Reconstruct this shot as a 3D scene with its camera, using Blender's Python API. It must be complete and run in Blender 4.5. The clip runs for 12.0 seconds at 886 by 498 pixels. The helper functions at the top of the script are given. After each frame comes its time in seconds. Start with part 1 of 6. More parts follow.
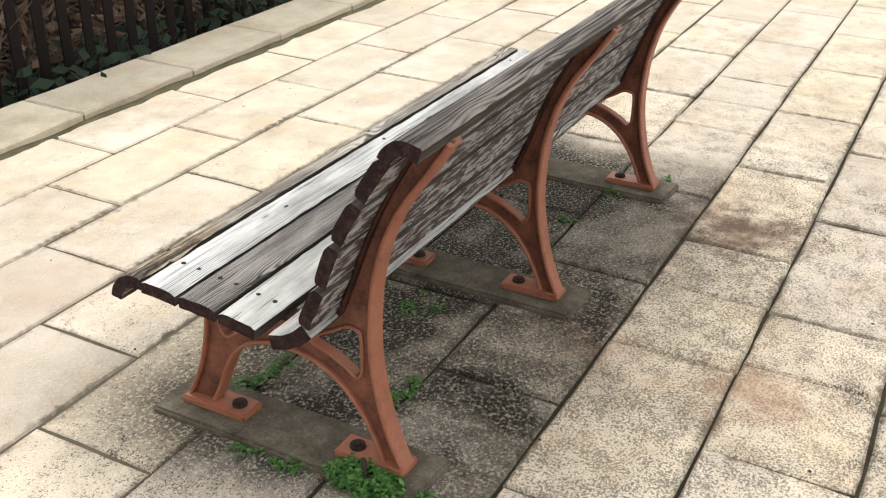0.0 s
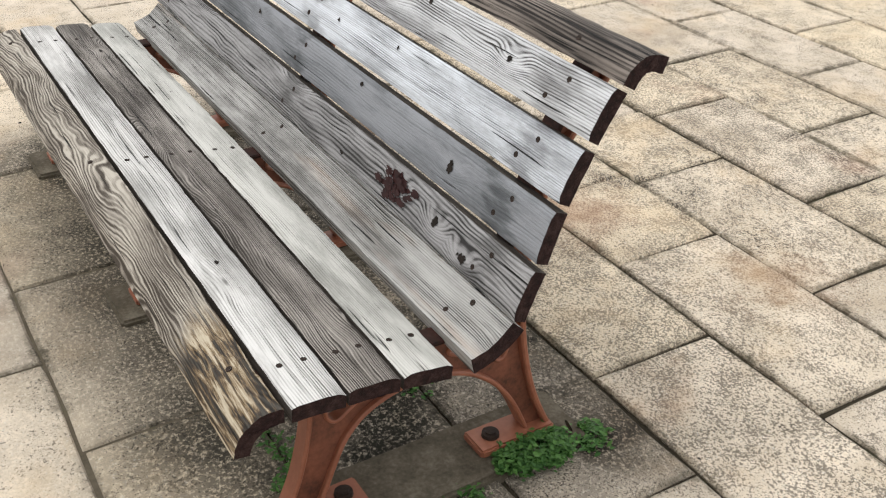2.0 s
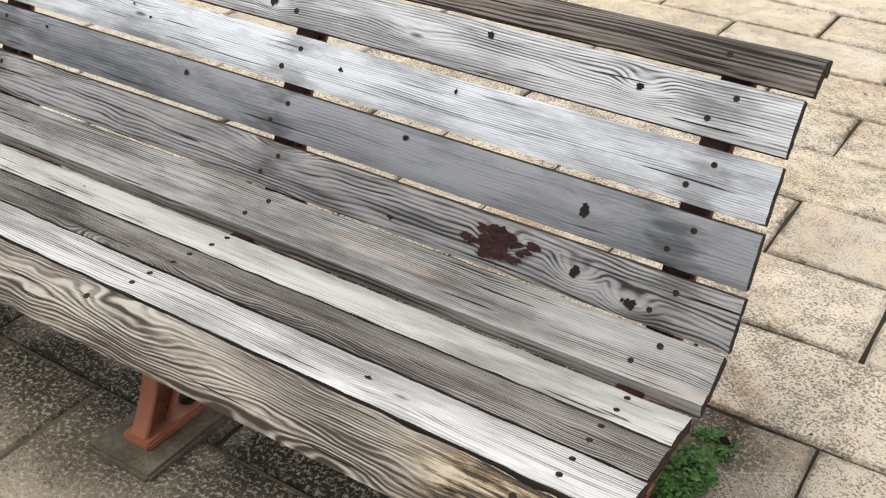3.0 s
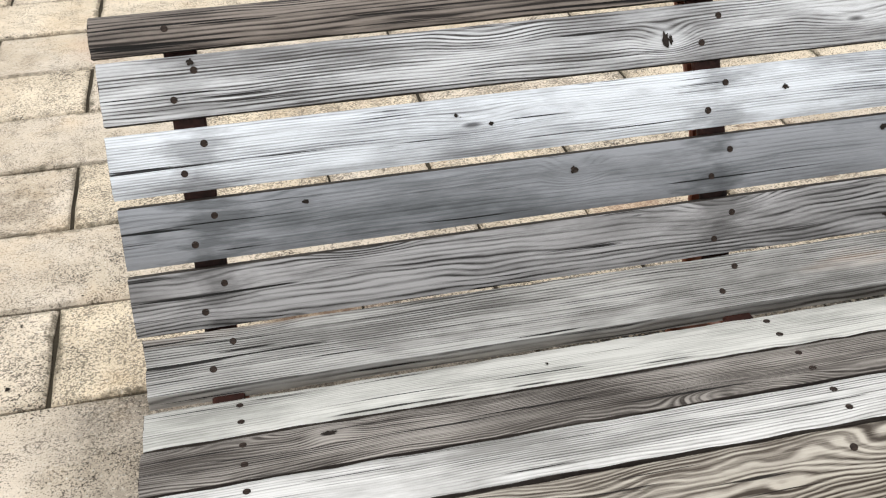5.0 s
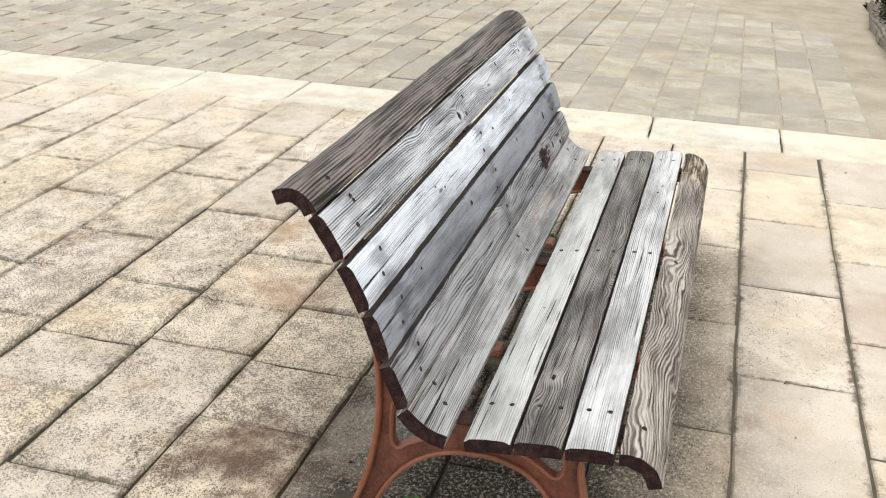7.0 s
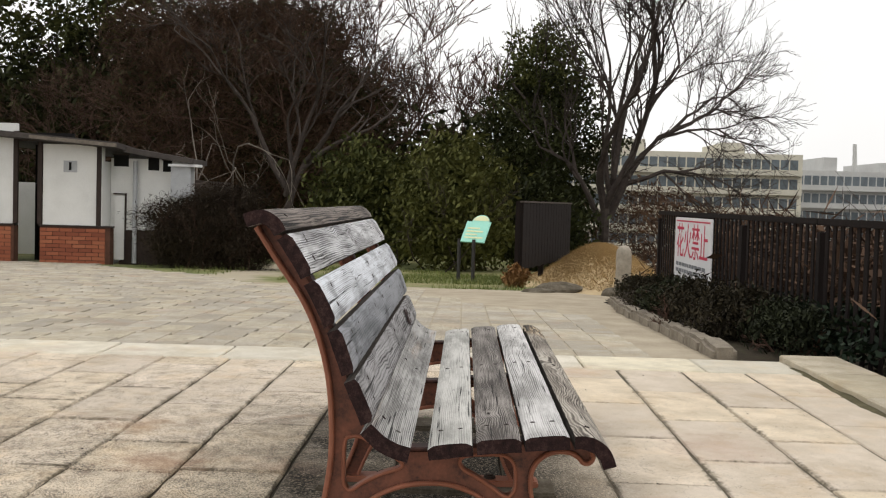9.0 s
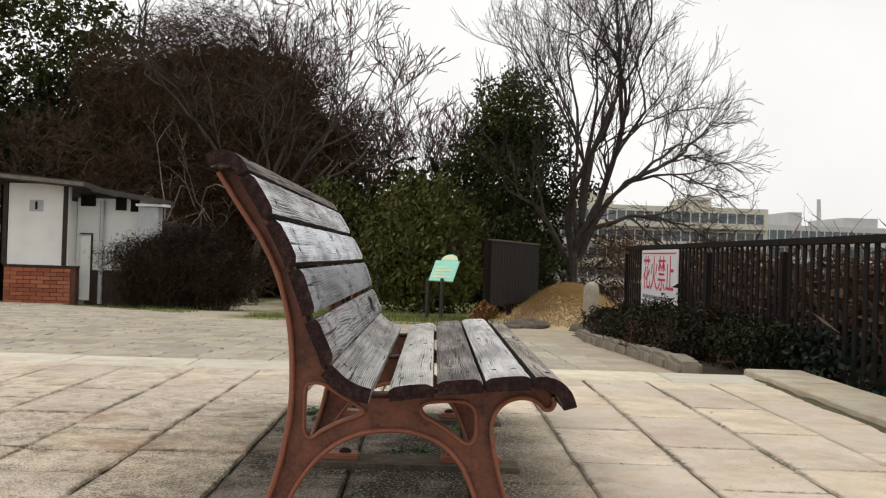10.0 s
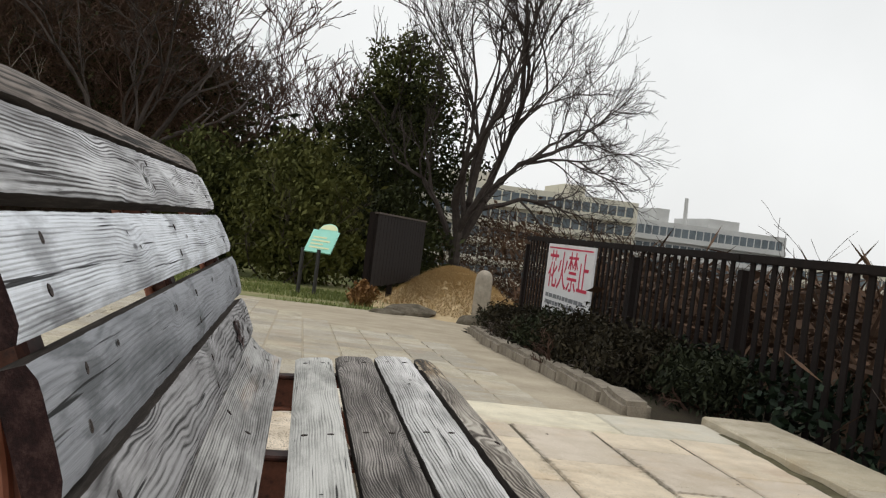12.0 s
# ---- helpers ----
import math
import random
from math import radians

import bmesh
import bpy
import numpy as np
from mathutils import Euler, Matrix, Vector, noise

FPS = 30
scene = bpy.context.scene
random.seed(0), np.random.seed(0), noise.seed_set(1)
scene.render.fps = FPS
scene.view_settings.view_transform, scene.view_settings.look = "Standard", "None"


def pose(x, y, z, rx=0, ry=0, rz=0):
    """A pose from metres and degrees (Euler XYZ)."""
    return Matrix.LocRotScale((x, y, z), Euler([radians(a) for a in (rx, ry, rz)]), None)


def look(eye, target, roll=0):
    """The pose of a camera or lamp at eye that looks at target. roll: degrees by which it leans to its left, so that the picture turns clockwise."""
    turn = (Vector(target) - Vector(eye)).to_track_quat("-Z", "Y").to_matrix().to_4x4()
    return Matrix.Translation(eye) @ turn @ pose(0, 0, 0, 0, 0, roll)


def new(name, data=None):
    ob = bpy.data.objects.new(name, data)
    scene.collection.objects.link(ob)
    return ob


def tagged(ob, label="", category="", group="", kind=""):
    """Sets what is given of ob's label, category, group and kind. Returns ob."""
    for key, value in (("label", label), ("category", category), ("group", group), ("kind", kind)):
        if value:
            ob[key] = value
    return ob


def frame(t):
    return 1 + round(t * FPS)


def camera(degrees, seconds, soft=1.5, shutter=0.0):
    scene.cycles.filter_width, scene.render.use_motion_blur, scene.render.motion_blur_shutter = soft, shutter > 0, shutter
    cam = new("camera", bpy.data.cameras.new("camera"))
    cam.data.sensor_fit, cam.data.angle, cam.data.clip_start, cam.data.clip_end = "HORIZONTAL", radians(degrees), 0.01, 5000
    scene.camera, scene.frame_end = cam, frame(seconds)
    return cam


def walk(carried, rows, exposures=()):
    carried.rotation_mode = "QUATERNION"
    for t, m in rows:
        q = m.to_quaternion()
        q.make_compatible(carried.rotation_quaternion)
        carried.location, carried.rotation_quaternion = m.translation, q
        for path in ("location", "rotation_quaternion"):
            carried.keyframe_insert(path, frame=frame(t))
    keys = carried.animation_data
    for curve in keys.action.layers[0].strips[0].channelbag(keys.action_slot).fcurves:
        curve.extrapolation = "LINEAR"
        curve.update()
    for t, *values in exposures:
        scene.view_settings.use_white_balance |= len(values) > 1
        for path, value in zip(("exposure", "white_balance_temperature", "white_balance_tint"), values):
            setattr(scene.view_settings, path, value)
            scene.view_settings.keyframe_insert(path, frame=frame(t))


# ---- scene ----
# stops by which the clip's camera opens or closes on the way
EXPOSURES = [(0.0, 0.68, 6520, 10), (0.5, 0.55, 6510, 10), (1.0, 0.36, 6500, 10), (1.5, 0.36, 6550, 10.5), (2.1, 0.4, 6550, 10.5), (2.7, 0.44, 6550, 10.5), (5.5, 0.49, 6450, 10), (7.0, 0.57, 6380, 10), (7.7, 0.52, 6400, 10), (9.3, 0.06, 6680, 12), (10.0, 0.02, 6680, 12), (10.5, -0.12, 6720, 12), (11.0, 0.2, 6700, 12), (11.5, 0.0, 6550, 10.5), (12.0, -0.08, 6500, 10)]
cam = camera(45.9, 12.0, 1.2)
PATH = [
    (0, (-1.291, -0.803, 1.349), (0.281, 0.02, 0.427), 0.8),
    (0.5, (-1.353, -0.313, 1.322), (0.367, 0.073, 0.377), 0.8),
    (1, (-1.358, 0.104, 1.315), (0.394, 0.048, 0.352), -0.3),
    (1.5, (-1.278, 0.526, 1.323), (0.384, 0.039, 0.323), -0.4),
    (2, (-1.076, 0.931, 1.305), (0.392, 0.058, 0.260), 0.3),
    (2.5, (-0.73, 1.235, 1.314), (0.476, 0.050, 0.248), 1.5),
    (2.7, (-0.565, 1.331, 1.316), (0.523, 0.034, 0.247), 1.7),
    (4.3, (1.008, 1.613, 1.228), (1.081, -0.132, 0.253), -0.6),
    (4.5, (1.171, 1.578, 1.216), (1.159, -0.169, 0.242), -1.3),
    (5, (1.607, 1.395, 1.295), (1.263, -0.229, 0.18), -1.2),
    (5.5, (2.1, 1.249, 1.341), (1.251, -0.158, 0.199), 1.4),
    (6, (2.61, 1.123, 1.402), (1.322, 0.022, 0.339), 3.8),
    (6.5, (3.052, 0.935, 1.394), (1.468, 0.16, 0.45), 3.1),
    (7, (3.34, 0.625, 1.374), (1.563, 0.156, 0.585), 2.2),
    (7.5, (3.548, 0.357, 1.34), (1.651, 0.096, 0.761), 1.7),
    (7.7, (3.607, 0.3, 1.314), (1.683, 0.093, 0.81), 1.7),
    (9.5, (3.748, 0.338, 0.619), (1.748, 0.331, 0.608), 1.8),
    (10, (3.756, 0.347, 0.573), (1.756, 0.362, 0.586), 1.9),
    (10.5, (3.651, 0.35, 0.568), (1.651, 0.364, 0.546), 1.2),
    (11, (3.459, 0.286, 0.624), (1.46, 0.299, 0.594), 0.4),
    (11.5, (2.973, 0.217, 0.667), (0.976, 0.325, 0.729), 3.1),
    (12, (2.46, 0.252, 0.652), (0.477, 0.516, 0.624), 7.3),
]
walk(cam, [(t, look(eye, target, roll)) for t, eye, target, roll in PATH], EXPOSURES)

# ---- sky and light: a bright overcast day ----
world = bpy.data.worlds.new("overcast_sky")
scene.world = world
world.use_nodes = True
wn, wl = world.node_tree.nodes, world.node_tree.links
wn.clear()
w_out = wn.new("ShaderNodeOutputWorld")
w_bg = wn.new("ShaderNodeBackground")
w_sky = wn.new("ShaderNodeTexSky")
w_sky.sky_type = "NISHITA"
w_sky.sun_disc = False
w_sky.sun_elevation = radians(52)
w_sky.sun_rotation = radians(200)
w_sky.air_density, w_sky.dust_density, w_sky.ozone_density = 1.2, 3.0, 1.0
w_hsv = wn.new("ShaderNodeHueSaturation")
w_hsv.inputs["Saturation"].default_value = 0.35
w_cloud = wn.new("ShaderNodeTexNoise")
w_cloud.inputs["Scale"].default_value = 2.2
w_cloud.inputs["Detail"].default_value = 5
w_ramp = wn.new("ShaderNodeMapRange")
w_ramp.inputs["From Min"].default_value, w_ramp.inputs["From Max"].default_value = 0.35, 0.7
w_ramp.inputs["To Min"].default_value, w_ramp.inputs["To Max"].default_value = 8.6, 10.4
w_comb = wn.new("ShaderNodeVectorMath")
w_comb.operation = "SCALE"
w_comb.inputs[0].default_value = (0.985, 1.0, 0.995)
w_mix = wn.new("ShaderNodeMix")
w_mix.data_type = "RGBA"
w_mix.inputs["Factor"].default_value = 0.86
wl.new(w_sky.outputs["Color"], w_hsv.inputs["Color"])
wl.new(w_cloud.outputs["Fac"], w_ramp.inputs["Value"])
wl.new(w_ramp.outputs["Result"], w_comb.inputs["Scale"])
wl.new(w_hsv.outputs["Color"], w_mix.inputs["A"])
wl.new(w_comb.outputs["Vector"], w_mix.inputs["B"])
wl.new(w_mix.outputs["Result"], w_bg.inputs["Color"])
w_bg.inputs["Strength"].default_value = 0.108
wl.new(w_bg.outputs["Background"], w_out.inputs["Surface"])

sun = new("sun", bpy.data.lights.new("sun", "SUN"))
sun.data.energy, sun.data.angle, sun.data.color = 0.9, radians(28), (1.0, 0.97, 0.92)
sun.matrix_world = look((3, 4, 9), (0, 0, 0))

# ---- building helpers ----
def material(name, rough=0.8, metal=0.0):
    m = bpy.data.materials.new(name)
    m.use_nodes = True
    b = m.node_tree.nodes["Principled BSDF"]
    b.inputs["Roughness"].default_value, b.inputs["Metallic"].default_value = rough, metal
    return m, m.node_tree.nodes, m.node_tree.links, b


def noise_node(n, l, vec, scale, detail=6, rough=0.6, distort=0.0):
    t = n.new("ShaderNodeTexNoise")
    t.inputs["Scale"].default_value, t.inputs["Detail"].default_value = scale, detail
    t.inputs["Roughness"].default_value, t.inputs["Distortion"].default_value = rough, distort
    if vec is not None:
        l.new(vec, t.inputs["Vector"])
    return t.outputs["Fac"]


def ramp_node(n, l, fac, stops):
    r = n.new("ShaderNodeValToRGB")
    e = r.color_ramp.elements
    while len(e) < len(stops):
        e.new(0.5)
    for el, (p, c) in zip(e, stops):
        el.position, el.color = p, (*c, 1) if len(c) == 3 else c
    l.new(fac, r.inputs["Fac"])
    return r.outputs["Color"]


def mix_node(n, l, fac, a, b, blend="MIX"):
    m = n.new("ShaderNodeMix")
    m.data_type, m.blend_type = "RGBA", blend
    for key, v in (("Factor", fac), ("A", a), ("B", b)):
        s = [i for i in m.inputs if i.name == key and (i.type == "VALUE" if key == "Factor" else i.type == "RGBA")][0]
        if isinstance(v, (int, float)):
            s.default_value = v
        elif isinstance(v, tuple):
            s.default_value = (*v, 1)
        else:
            l.new(v, s)
    return [o for o in m.outputs if o.type == "RGBA"][0]


def math_node(n, l, op, a, b=0.0):
    m = n.new("ShaderNodeMath")
    m.operation = op
    for i, v in enumerate((a, b)):
        if isinstance(v, (int, float)):
            m.inputs[i].default_value = v
        else:
            l.new(v, m.inputs[i])
    return m.outputs[0]


def mapped(n, l, scale, use="Object", offset=None):
    c = n.new("ShaderNodeTexCoord")
    m = n.new("ShaderNodeMapping")
    m.inputs["Scale"].default_value = scale
    l.new(c.outputs[use], m.inputs["Vector"])
    if offset is not None:
        l.new(offset, m.inputs["Location"])
    return m.outputs["Vector"]


def bump_node(n, l, b, height, strength=0.4, dist=0.004):
    k = n.new("ShaderNodeBump")
    k.inputs["Strength"].default_value, k.inputs["Distance"].default_value = strength, dist
    l.new(height, k.inputs["Height"])
    l.new(k.outputs["Normal"], b.inputs["Normal"])


def mesh_of(bm, name, smooth=False):
    me = bpy.data.meshes.new(name)
    bmesh.ops.recalc_face_normals(bm, faces=bm.faces)
    bm.to_mesh(me)
    bm.free()
    if smooth:
        me.polygons.foreach_set("use_smooth", [True] * len(me.polygons))
        me.set_sharp_from_angle(angle=radians(38))
    return me


def part(name, data, mats, parent, label="", m=None, smooth=False):
    """Links a bmesh or mesh as one object under a thing or a part."""
    me = mesh_of(data, name, smooth) if isinstance(data, bmesh.types.BMesh) else data
    if not len(me.materials):
        for k in (mats if isinstance(mats, (list, tuple)) else [mats]):
            me.materials.append(k)
    ob = new(name, me)
    ob.parent = parent
    if m is not None:
        ob.matrix_basis = m
    return tagged(ob, label)


def box(bm, x0, x1, y0, y1, z0, z1, bevel=0.0, mi=0):
    r = bmesh.ops.create_cube(bm, size=1, matrix=Matrix.LocRotScale(((x0 + x1) / 2, (y0 + y1) / 2, (z0 + z1) / 2), None, (x1 - x0, y1 - y0, z1 - z0)))
    faces = {f for v in r["verts"] for f in v.link_faces}
    for f in faces:
        f.material_index = mi
    if bevel:
        edges = {e for v in r["verts"] for e in v.link_edges}
        bmesh.ops.bevel(bm, geom=list(edges), offset=bevel, segments=2, affect="EDGES")


def cylinder(bm, p, q, r0, r1=None, sides=12, mi=0):
    p, q = Vector(p), Vector(q)
    d = q - p
    m = Matrix.Translation((p + q) / 2) @ d.to_track_quat("Z", "Y").to_matrix().to_4x4()
    r = bmesh.ops.create_cone(bm, cap_ends=True, segments=sides, radius1=r0, radius2=r0 if r1 is None else r1, depth=d.length, matrix=m)
    for f in {f for v in r["verts"] for f in v.link_faces}:
        f.material_index = mi


def smooth_line(pts, per=6):
    """A Catmull-Rom curve through plan points."""
    out = []
    n = len(pts)
    for i in range(n - 1):
        p0, p1, p2, p3 = (np.array(pts[max(0, min(n - 1, j))], float) for j in (i - 1, i, i + 1, i + 2))
        for k in range(per):
            t = k / per
            out.append(0.5 * (2 * p1 + (p2 - p0) * t + (2 * p0 - 5 * p1 + 4 * p2 - p3) * t * t + (3 * p1 - p0 - 3 * p2 + p3) * t ** 3))
    out.append(np.array(pts[-1], float))
    return [tuple(o) for o in out]


def plate(outline, holes, thick, bevel):
    """A flat casting in the y-z plane with holes through it, its middle at x = 0."""
    cu = bpy.data.curves.new("plate", "CURVE")
    cu.dimensions, cu.fill_mode = "2D", "BOTH"
    cu.extrude, cu.bevel_depth, cu.bevel_resolution = thick / 2 - bevel, bevel, 1
    cu.offset = -bevel
    for loop in (outline, *holes):
        s = cu.splines.new("POLY")
        s.points.add(len(loop) - 1)
        for q, (y, z) in zip(s.points, loop):
            q.co = (y, z, 0, 1)
        s.use_cyclic_u = True
    ob = bpy.data.objects.new("plate", cu)
    me = bpy.data.meshes.new_from_object(ob)
    bpy.data.objects.remove(ob)
    me.transform(Matrix(((0, 0, 1, 0), (1, 0, 0, 0), (0, 1, 0, 0), (0, 0, 0, 1))))
    me.materials.clear()
    return me


def ribbon(bm, line, width, thick, side=1.0, closed=False):
    """A flange: a bar of the given width in x that follows a line in the y-z plane; thick lies to one side of it."""
    n = len(line)
    rings = []
    for i, (y, z) in enumerate(line):
        a = line[(i - 1) % n if closed else max(0, i - 1)]
        b = line[(i + 1) % n if closed else min(n - 1, i + 1)]
        d = Vector((b[0] - a[0], b[1] - a[1])).normalized()
        nx, nz = -d.y * side, d.x * side
        w = width / 2
        c = min(0.003, thick * 0.35)
        sec = [(-w, c), (-w + c, 0), (w - c, 0), (w, c), (w, thick - c), (w - c, thick), (-w + c, thick), (-w, thick - c)]
        rings.append([bm.verts.new((x, y + nx * (t - 0.003), z + nz * (t - 0.003))) for x, t in sec])
    k = len(rings[0])
    for i in range(n if closed else n - 1):
        r, s = rings[i], rings[(i + 1) % n]
        for j in range(k):
            bm.faces.new((r[j], r[(j + 1) % k], s[(j + 1) % k], s[j]))
    if not closed:
        bm.faces.new(rings[0]), bm.faces.new(rings[-1])

# ---- materials ----
def weathered_wood(name, light, dark, across, contrast=1.0, ring=1.0, pitch=4.5, seed=0.0, rot=None, tint=None, iron_stain=0.0, cracks=0.295, knots=()):
    """Grey, sun-bleached softwood: raised grain along x that wanders across the board, fibres, checks and stains.
    across: direction over the board in (y, z); pitch: ring spacing in millimetres; rot: (x, reach) of a rotten, honey-coloured end."""
    m, n, l, b = material(name, 0.75)
    b.inputs["Specular IOR Level"].default_value = 0.3
    co = n.new("ShaderNodeTexCoord")
    obj = co.outputs["Object"]
    mp = n.new("ShaderNodeMapping")
    mp.inputs["Location"].default_value = (seed, seed * 0.37, seed * 0.71)
    l.new(obj, mp.inputs["Vector"])
    dot = n.new("ShaderNodeVectorMath")
    dot.operation = "DOT_PRODUCT"
    k = math.hypot(*across)
    dot.inputs[1].default_value = (0, across[0] / k, across[1] / k)
    l.new(obj, dot.inputs[0])
    u = dot.outputs["Value"]

    def stretched(sx, sy):
        q = n.new("ShaderNodeMapping")
        q.inputs["Scale"].default_value = (sx, sy, sy)
        l.new(mp.outputs["Vector"], q.inputs["Vector"])
        return q.outputs["Vector"]

    warp = math_node(n, l, "SUBTRACT", noise_node(n, l, stretched(2.6, 9), 1.0, 2, 0.45), 0.5)
    warp2 = math_node(n, l, "SUBTRACT", noise_node(n, l, stretched(11, 30), 1.0, 2, 0.5), 0.5)
    uu = math_node(n, l, "ADD", u, math_node(n, l, "MULTIPLY", warp, 0.052 * ring))
    uu = math_node(n, l, "ADD", uu, math_node(n, l, "MULTIPLY", warp2, 0.0055 * ring))
    vor = n.new("ShaderNodeTexVoronoi")
    vor.inputs["Scale"].default_value = 1.0
    l.new(stretched(2.6, 9.5), vor.inputs["Vector"])
    swell = n.new("ShaderNodeMapRange")
    swell.interpolation_type = "SMOOTHSTEP"
    swell.inputs["From Min"].default_value, swell.inputs["From Max"].default_value = 0.02, 0.30
    swell.inputs["To Min"].default_value, swell.inputs["To Max"].default_value = 0.017 * min(1.4, ring + 0.2), 0.0
    l.new(vor.outputs["Distance"], swell.inputs["Value"])
    uu = math_node(n, l, "ADD", uu, swell.outputs["Result"])
    halo = None
    for knot in knots:
        away = n.new("ShaderNodeVectorMath")
        away.operation = "SUBTRACT"
        away.inputs[1].default_value = knot
        l.new(obj, away.inputs[0])
        flat = n.new("ShaderNodeVectorMath")
        flat.operation = "MULTIPLY"
        flat.inputs[1].default_value = (0.55, 1, 1)
        l.new(away.outputs[0], flat.inputs[0])
        size = n.new("ShaderNodeVectorMath")
        size.operation = "LENGTH"
        l.new(flat.outputs[0], size.inputs[0])
        rise = n.new("ShaderNodeMapRange")
        rise.interpolation_type = "SMOOTHSTEP"
        rise.inputs["From Min"].default_value, rise.inputs["From Max"].default_value = 0.002, 0.036
        rise.inputs["To Min"].default_value, rise.inputs["To Max"].default_value = 1.0, 0.0
        l.new(math_node(n, l, "ADD", size.outputs["Value"], math_node(n, l, "MULTIPLY", warp2, 0.012)), rise.inputs["Value"])
        halo = rise.outputs["Result"] if halo is None else math_node(n, l, "MAXIMUM", halo, rise.outputs["Result"])
    if halo is not None:
        uu = math_node(n, l, "ADD", uu, math_node(n, l, "MULTIPLY", halo, 0.0032 * pitch))
    phase = math_node(n, l, "MULTIPLY", uu, 2 * math.pi / (pitch * 0.001))
    wave = math_node(n, l, "ADD", math_node(n, l, "MULTIPLY", math_node(n, l, "SINE", phase), 0.5), 0.5)
    wave = math_node(n, l, "POWER", wave, 1.7)
    sep_x = n.new("ShaderNodeSeparateXYZ")
    l.new(mp.outputs["Vector"], sep_x.inputs[0])
    ring_co = n.new("ShaderNodeCombineXYZ")
    l.new(math_node(n, l, "MULTIPLY", sep_x.outputs["X"], 2.2), ring_co.inputs["X"])
    l.new(math_node(n, l, "MULTIPLY", uu, 1250.0 / pitch), ring_co.inputs["Y"])
    ring_co.inputs["Z"].default_value = seed
    uneven = n.new("ShaderNodeMapRange")
    uneven.inputs["From Min"].default_value, uneven.inputs["From Max"].default_value = 0.36, 0.66
    l.new(noise_node(n, l, ring_co.outputs[0], 1.0, 2, 0.6), uneven.inputs["Value"])
    wave = math_node(n, l, "ADD", math_node(n, l, "MULTIPLY", wave, 0.55), math_node(n, l, "MULTIPLY", uneven.outputs["Result"], 0.45))
    fade = ramp_node(n, l, noise_node(n, l, stretched(4, 40), 1.0, 3), [(0.36, (0.40, 0.40, 0.40)), (0.58, (1, 1, 1))])
    wave = math_node(n, l, "MULTIPLY", wave, fade)
    fine = noise_node(n, l, stretched(5, 700), 1.0, 3, 0.7)
    fibre = noise_node(n, l, stretched(1.5, 250), 1.0, 4, 0.75)
    blotch = noise_node(n, l, stretched(3.2, 15), 1.0, 5, 0.62)
    f = math_node(n, l, "ADD", math_node(n, l, "MULTIPLY", wave, 0.62 * contrast), math_node(n, l, "MULTIPLY", fine, 0.34))
    f = math_node(n, l, "ADD", f, math_node(n, l, "MULTIPLY", fibre, 0.30))
    f = math_node(n, l, "ADD", f, math_node(n, l, "MULTIPLY", blotch, 0.58))
    f = math_node(n, l, "ADD", f, 0.035 - 0.05 * max(0.0, contrast) + 0.43 * max(0.0, -contrast))
    light, dark = (tuple(c * k_ for c, k_ in zip(t_, (0.975, 1.0, 1.03))) for t_ in (light, dark))
    mid = tuple((p * 0.55 + q * 0.45) for p, q in zip(light, dark))
    col = ramp_node(n, l, math_node(n, l, "MULTIPLY", f, 0.62), [(0.415, tuple(c * 1.15 for c in light)), (0.535, mid), (0.645, tuple(c * 0.5 for c in dark))])
    if tint:
        tf = ramp_node(n, l, noise_node(n, l, stretched(1.5, 12), 1.0, 4), [(0.56, (0, 0, 0)), (0.72, (0.5, 0.5, 0.5))])
        col = mix_node(n, l, tf, col, tint)
    if halo is not None:
        pale = ramp_node(n, l, halo, [(0.35, (0, 0, 0)), (0.8, (0.55, 0.55, 0.55))])
        col = mix_node(n, l, pale, col, tuple(min(0.8, c * 1.25) for c in light))
    core = ramp_node(n, l, vor.outputs["Distance"], [(0.028, (0.9, 0.9, 0.9)), (0.055, (0, 0, 0))])
    col = mix_node(n, l, core, col, tuple(c * 0.4 for c in dark))
    stain = ramp_node(n, l, noise_node(n, l, stretched(2.6, 11), 1.0, 6, 0.66), [(0.47, (0, 0, 0)), (0.65, (0.62, 0.62, 0.62))])
    col = mix_node(n, l, stain, col, tuple(c * 0.75 for c in dark))
    sx = n.new("ShaderNodeSeparateXYZ")
    l.new(obj, sx.inputs[0])
    near_leg = None
    for leg in (0.117, 0.897, 1.677):
        d_ = math_node(n, l, "ABSOLUTE", math_node(n, l, "SUBTRACT", sx.outputs["X"], leg))
        near_leg = d_ if near_leg is None else math_node(n, l, "MINIMUM", near_leg, d_)
    iron = math_node(n, l, "ADD", near_leg, math_node(n, l, "MULTIPLY", math_node(n, l, "SUBTRACT", noise_node(n, l, stretched(9, 45), 1.0, 4, 0.6), 0.5), 0.32))
    iron = ramp_node(n, l, iron, [(0.0, (iron_stain, iron_stain, iron_stain)), (0.055, (0, 0, 0))])
    col = mix_node(n, l, iron, col, tuple(c * 0.55 for c in dark))
    check = ramp_node(n, l, noise_node(n, l, stretched(3.0, 150), 1.0, 2, 0.45), [(cracks, (1, 1, 1)), (cracks + 0.035, (0, 0, 0))])
    col = mix_node(n, l, check, col, tuple(c * 0.16 for c in dark))
    if rot:
        sep = sx
        r = n.new("ShaderNodeMapRange")
        l.new(math_node(n, l, "ADD", math_node(n, l, "ABSOLUTE", math_node(n, l, "SUBTRACT", sep.outputs["X"], rot[0])), math_node(n, l, "MULTIPLY", math_node(n, l, "SUBTRACT", blotch, 0.5), 0.25)), r.inputs["Value"])
        r.inputs["From Min"].default_value, r.inputs["From Max"].default_value = rot[1] * 0.55, rot[1]
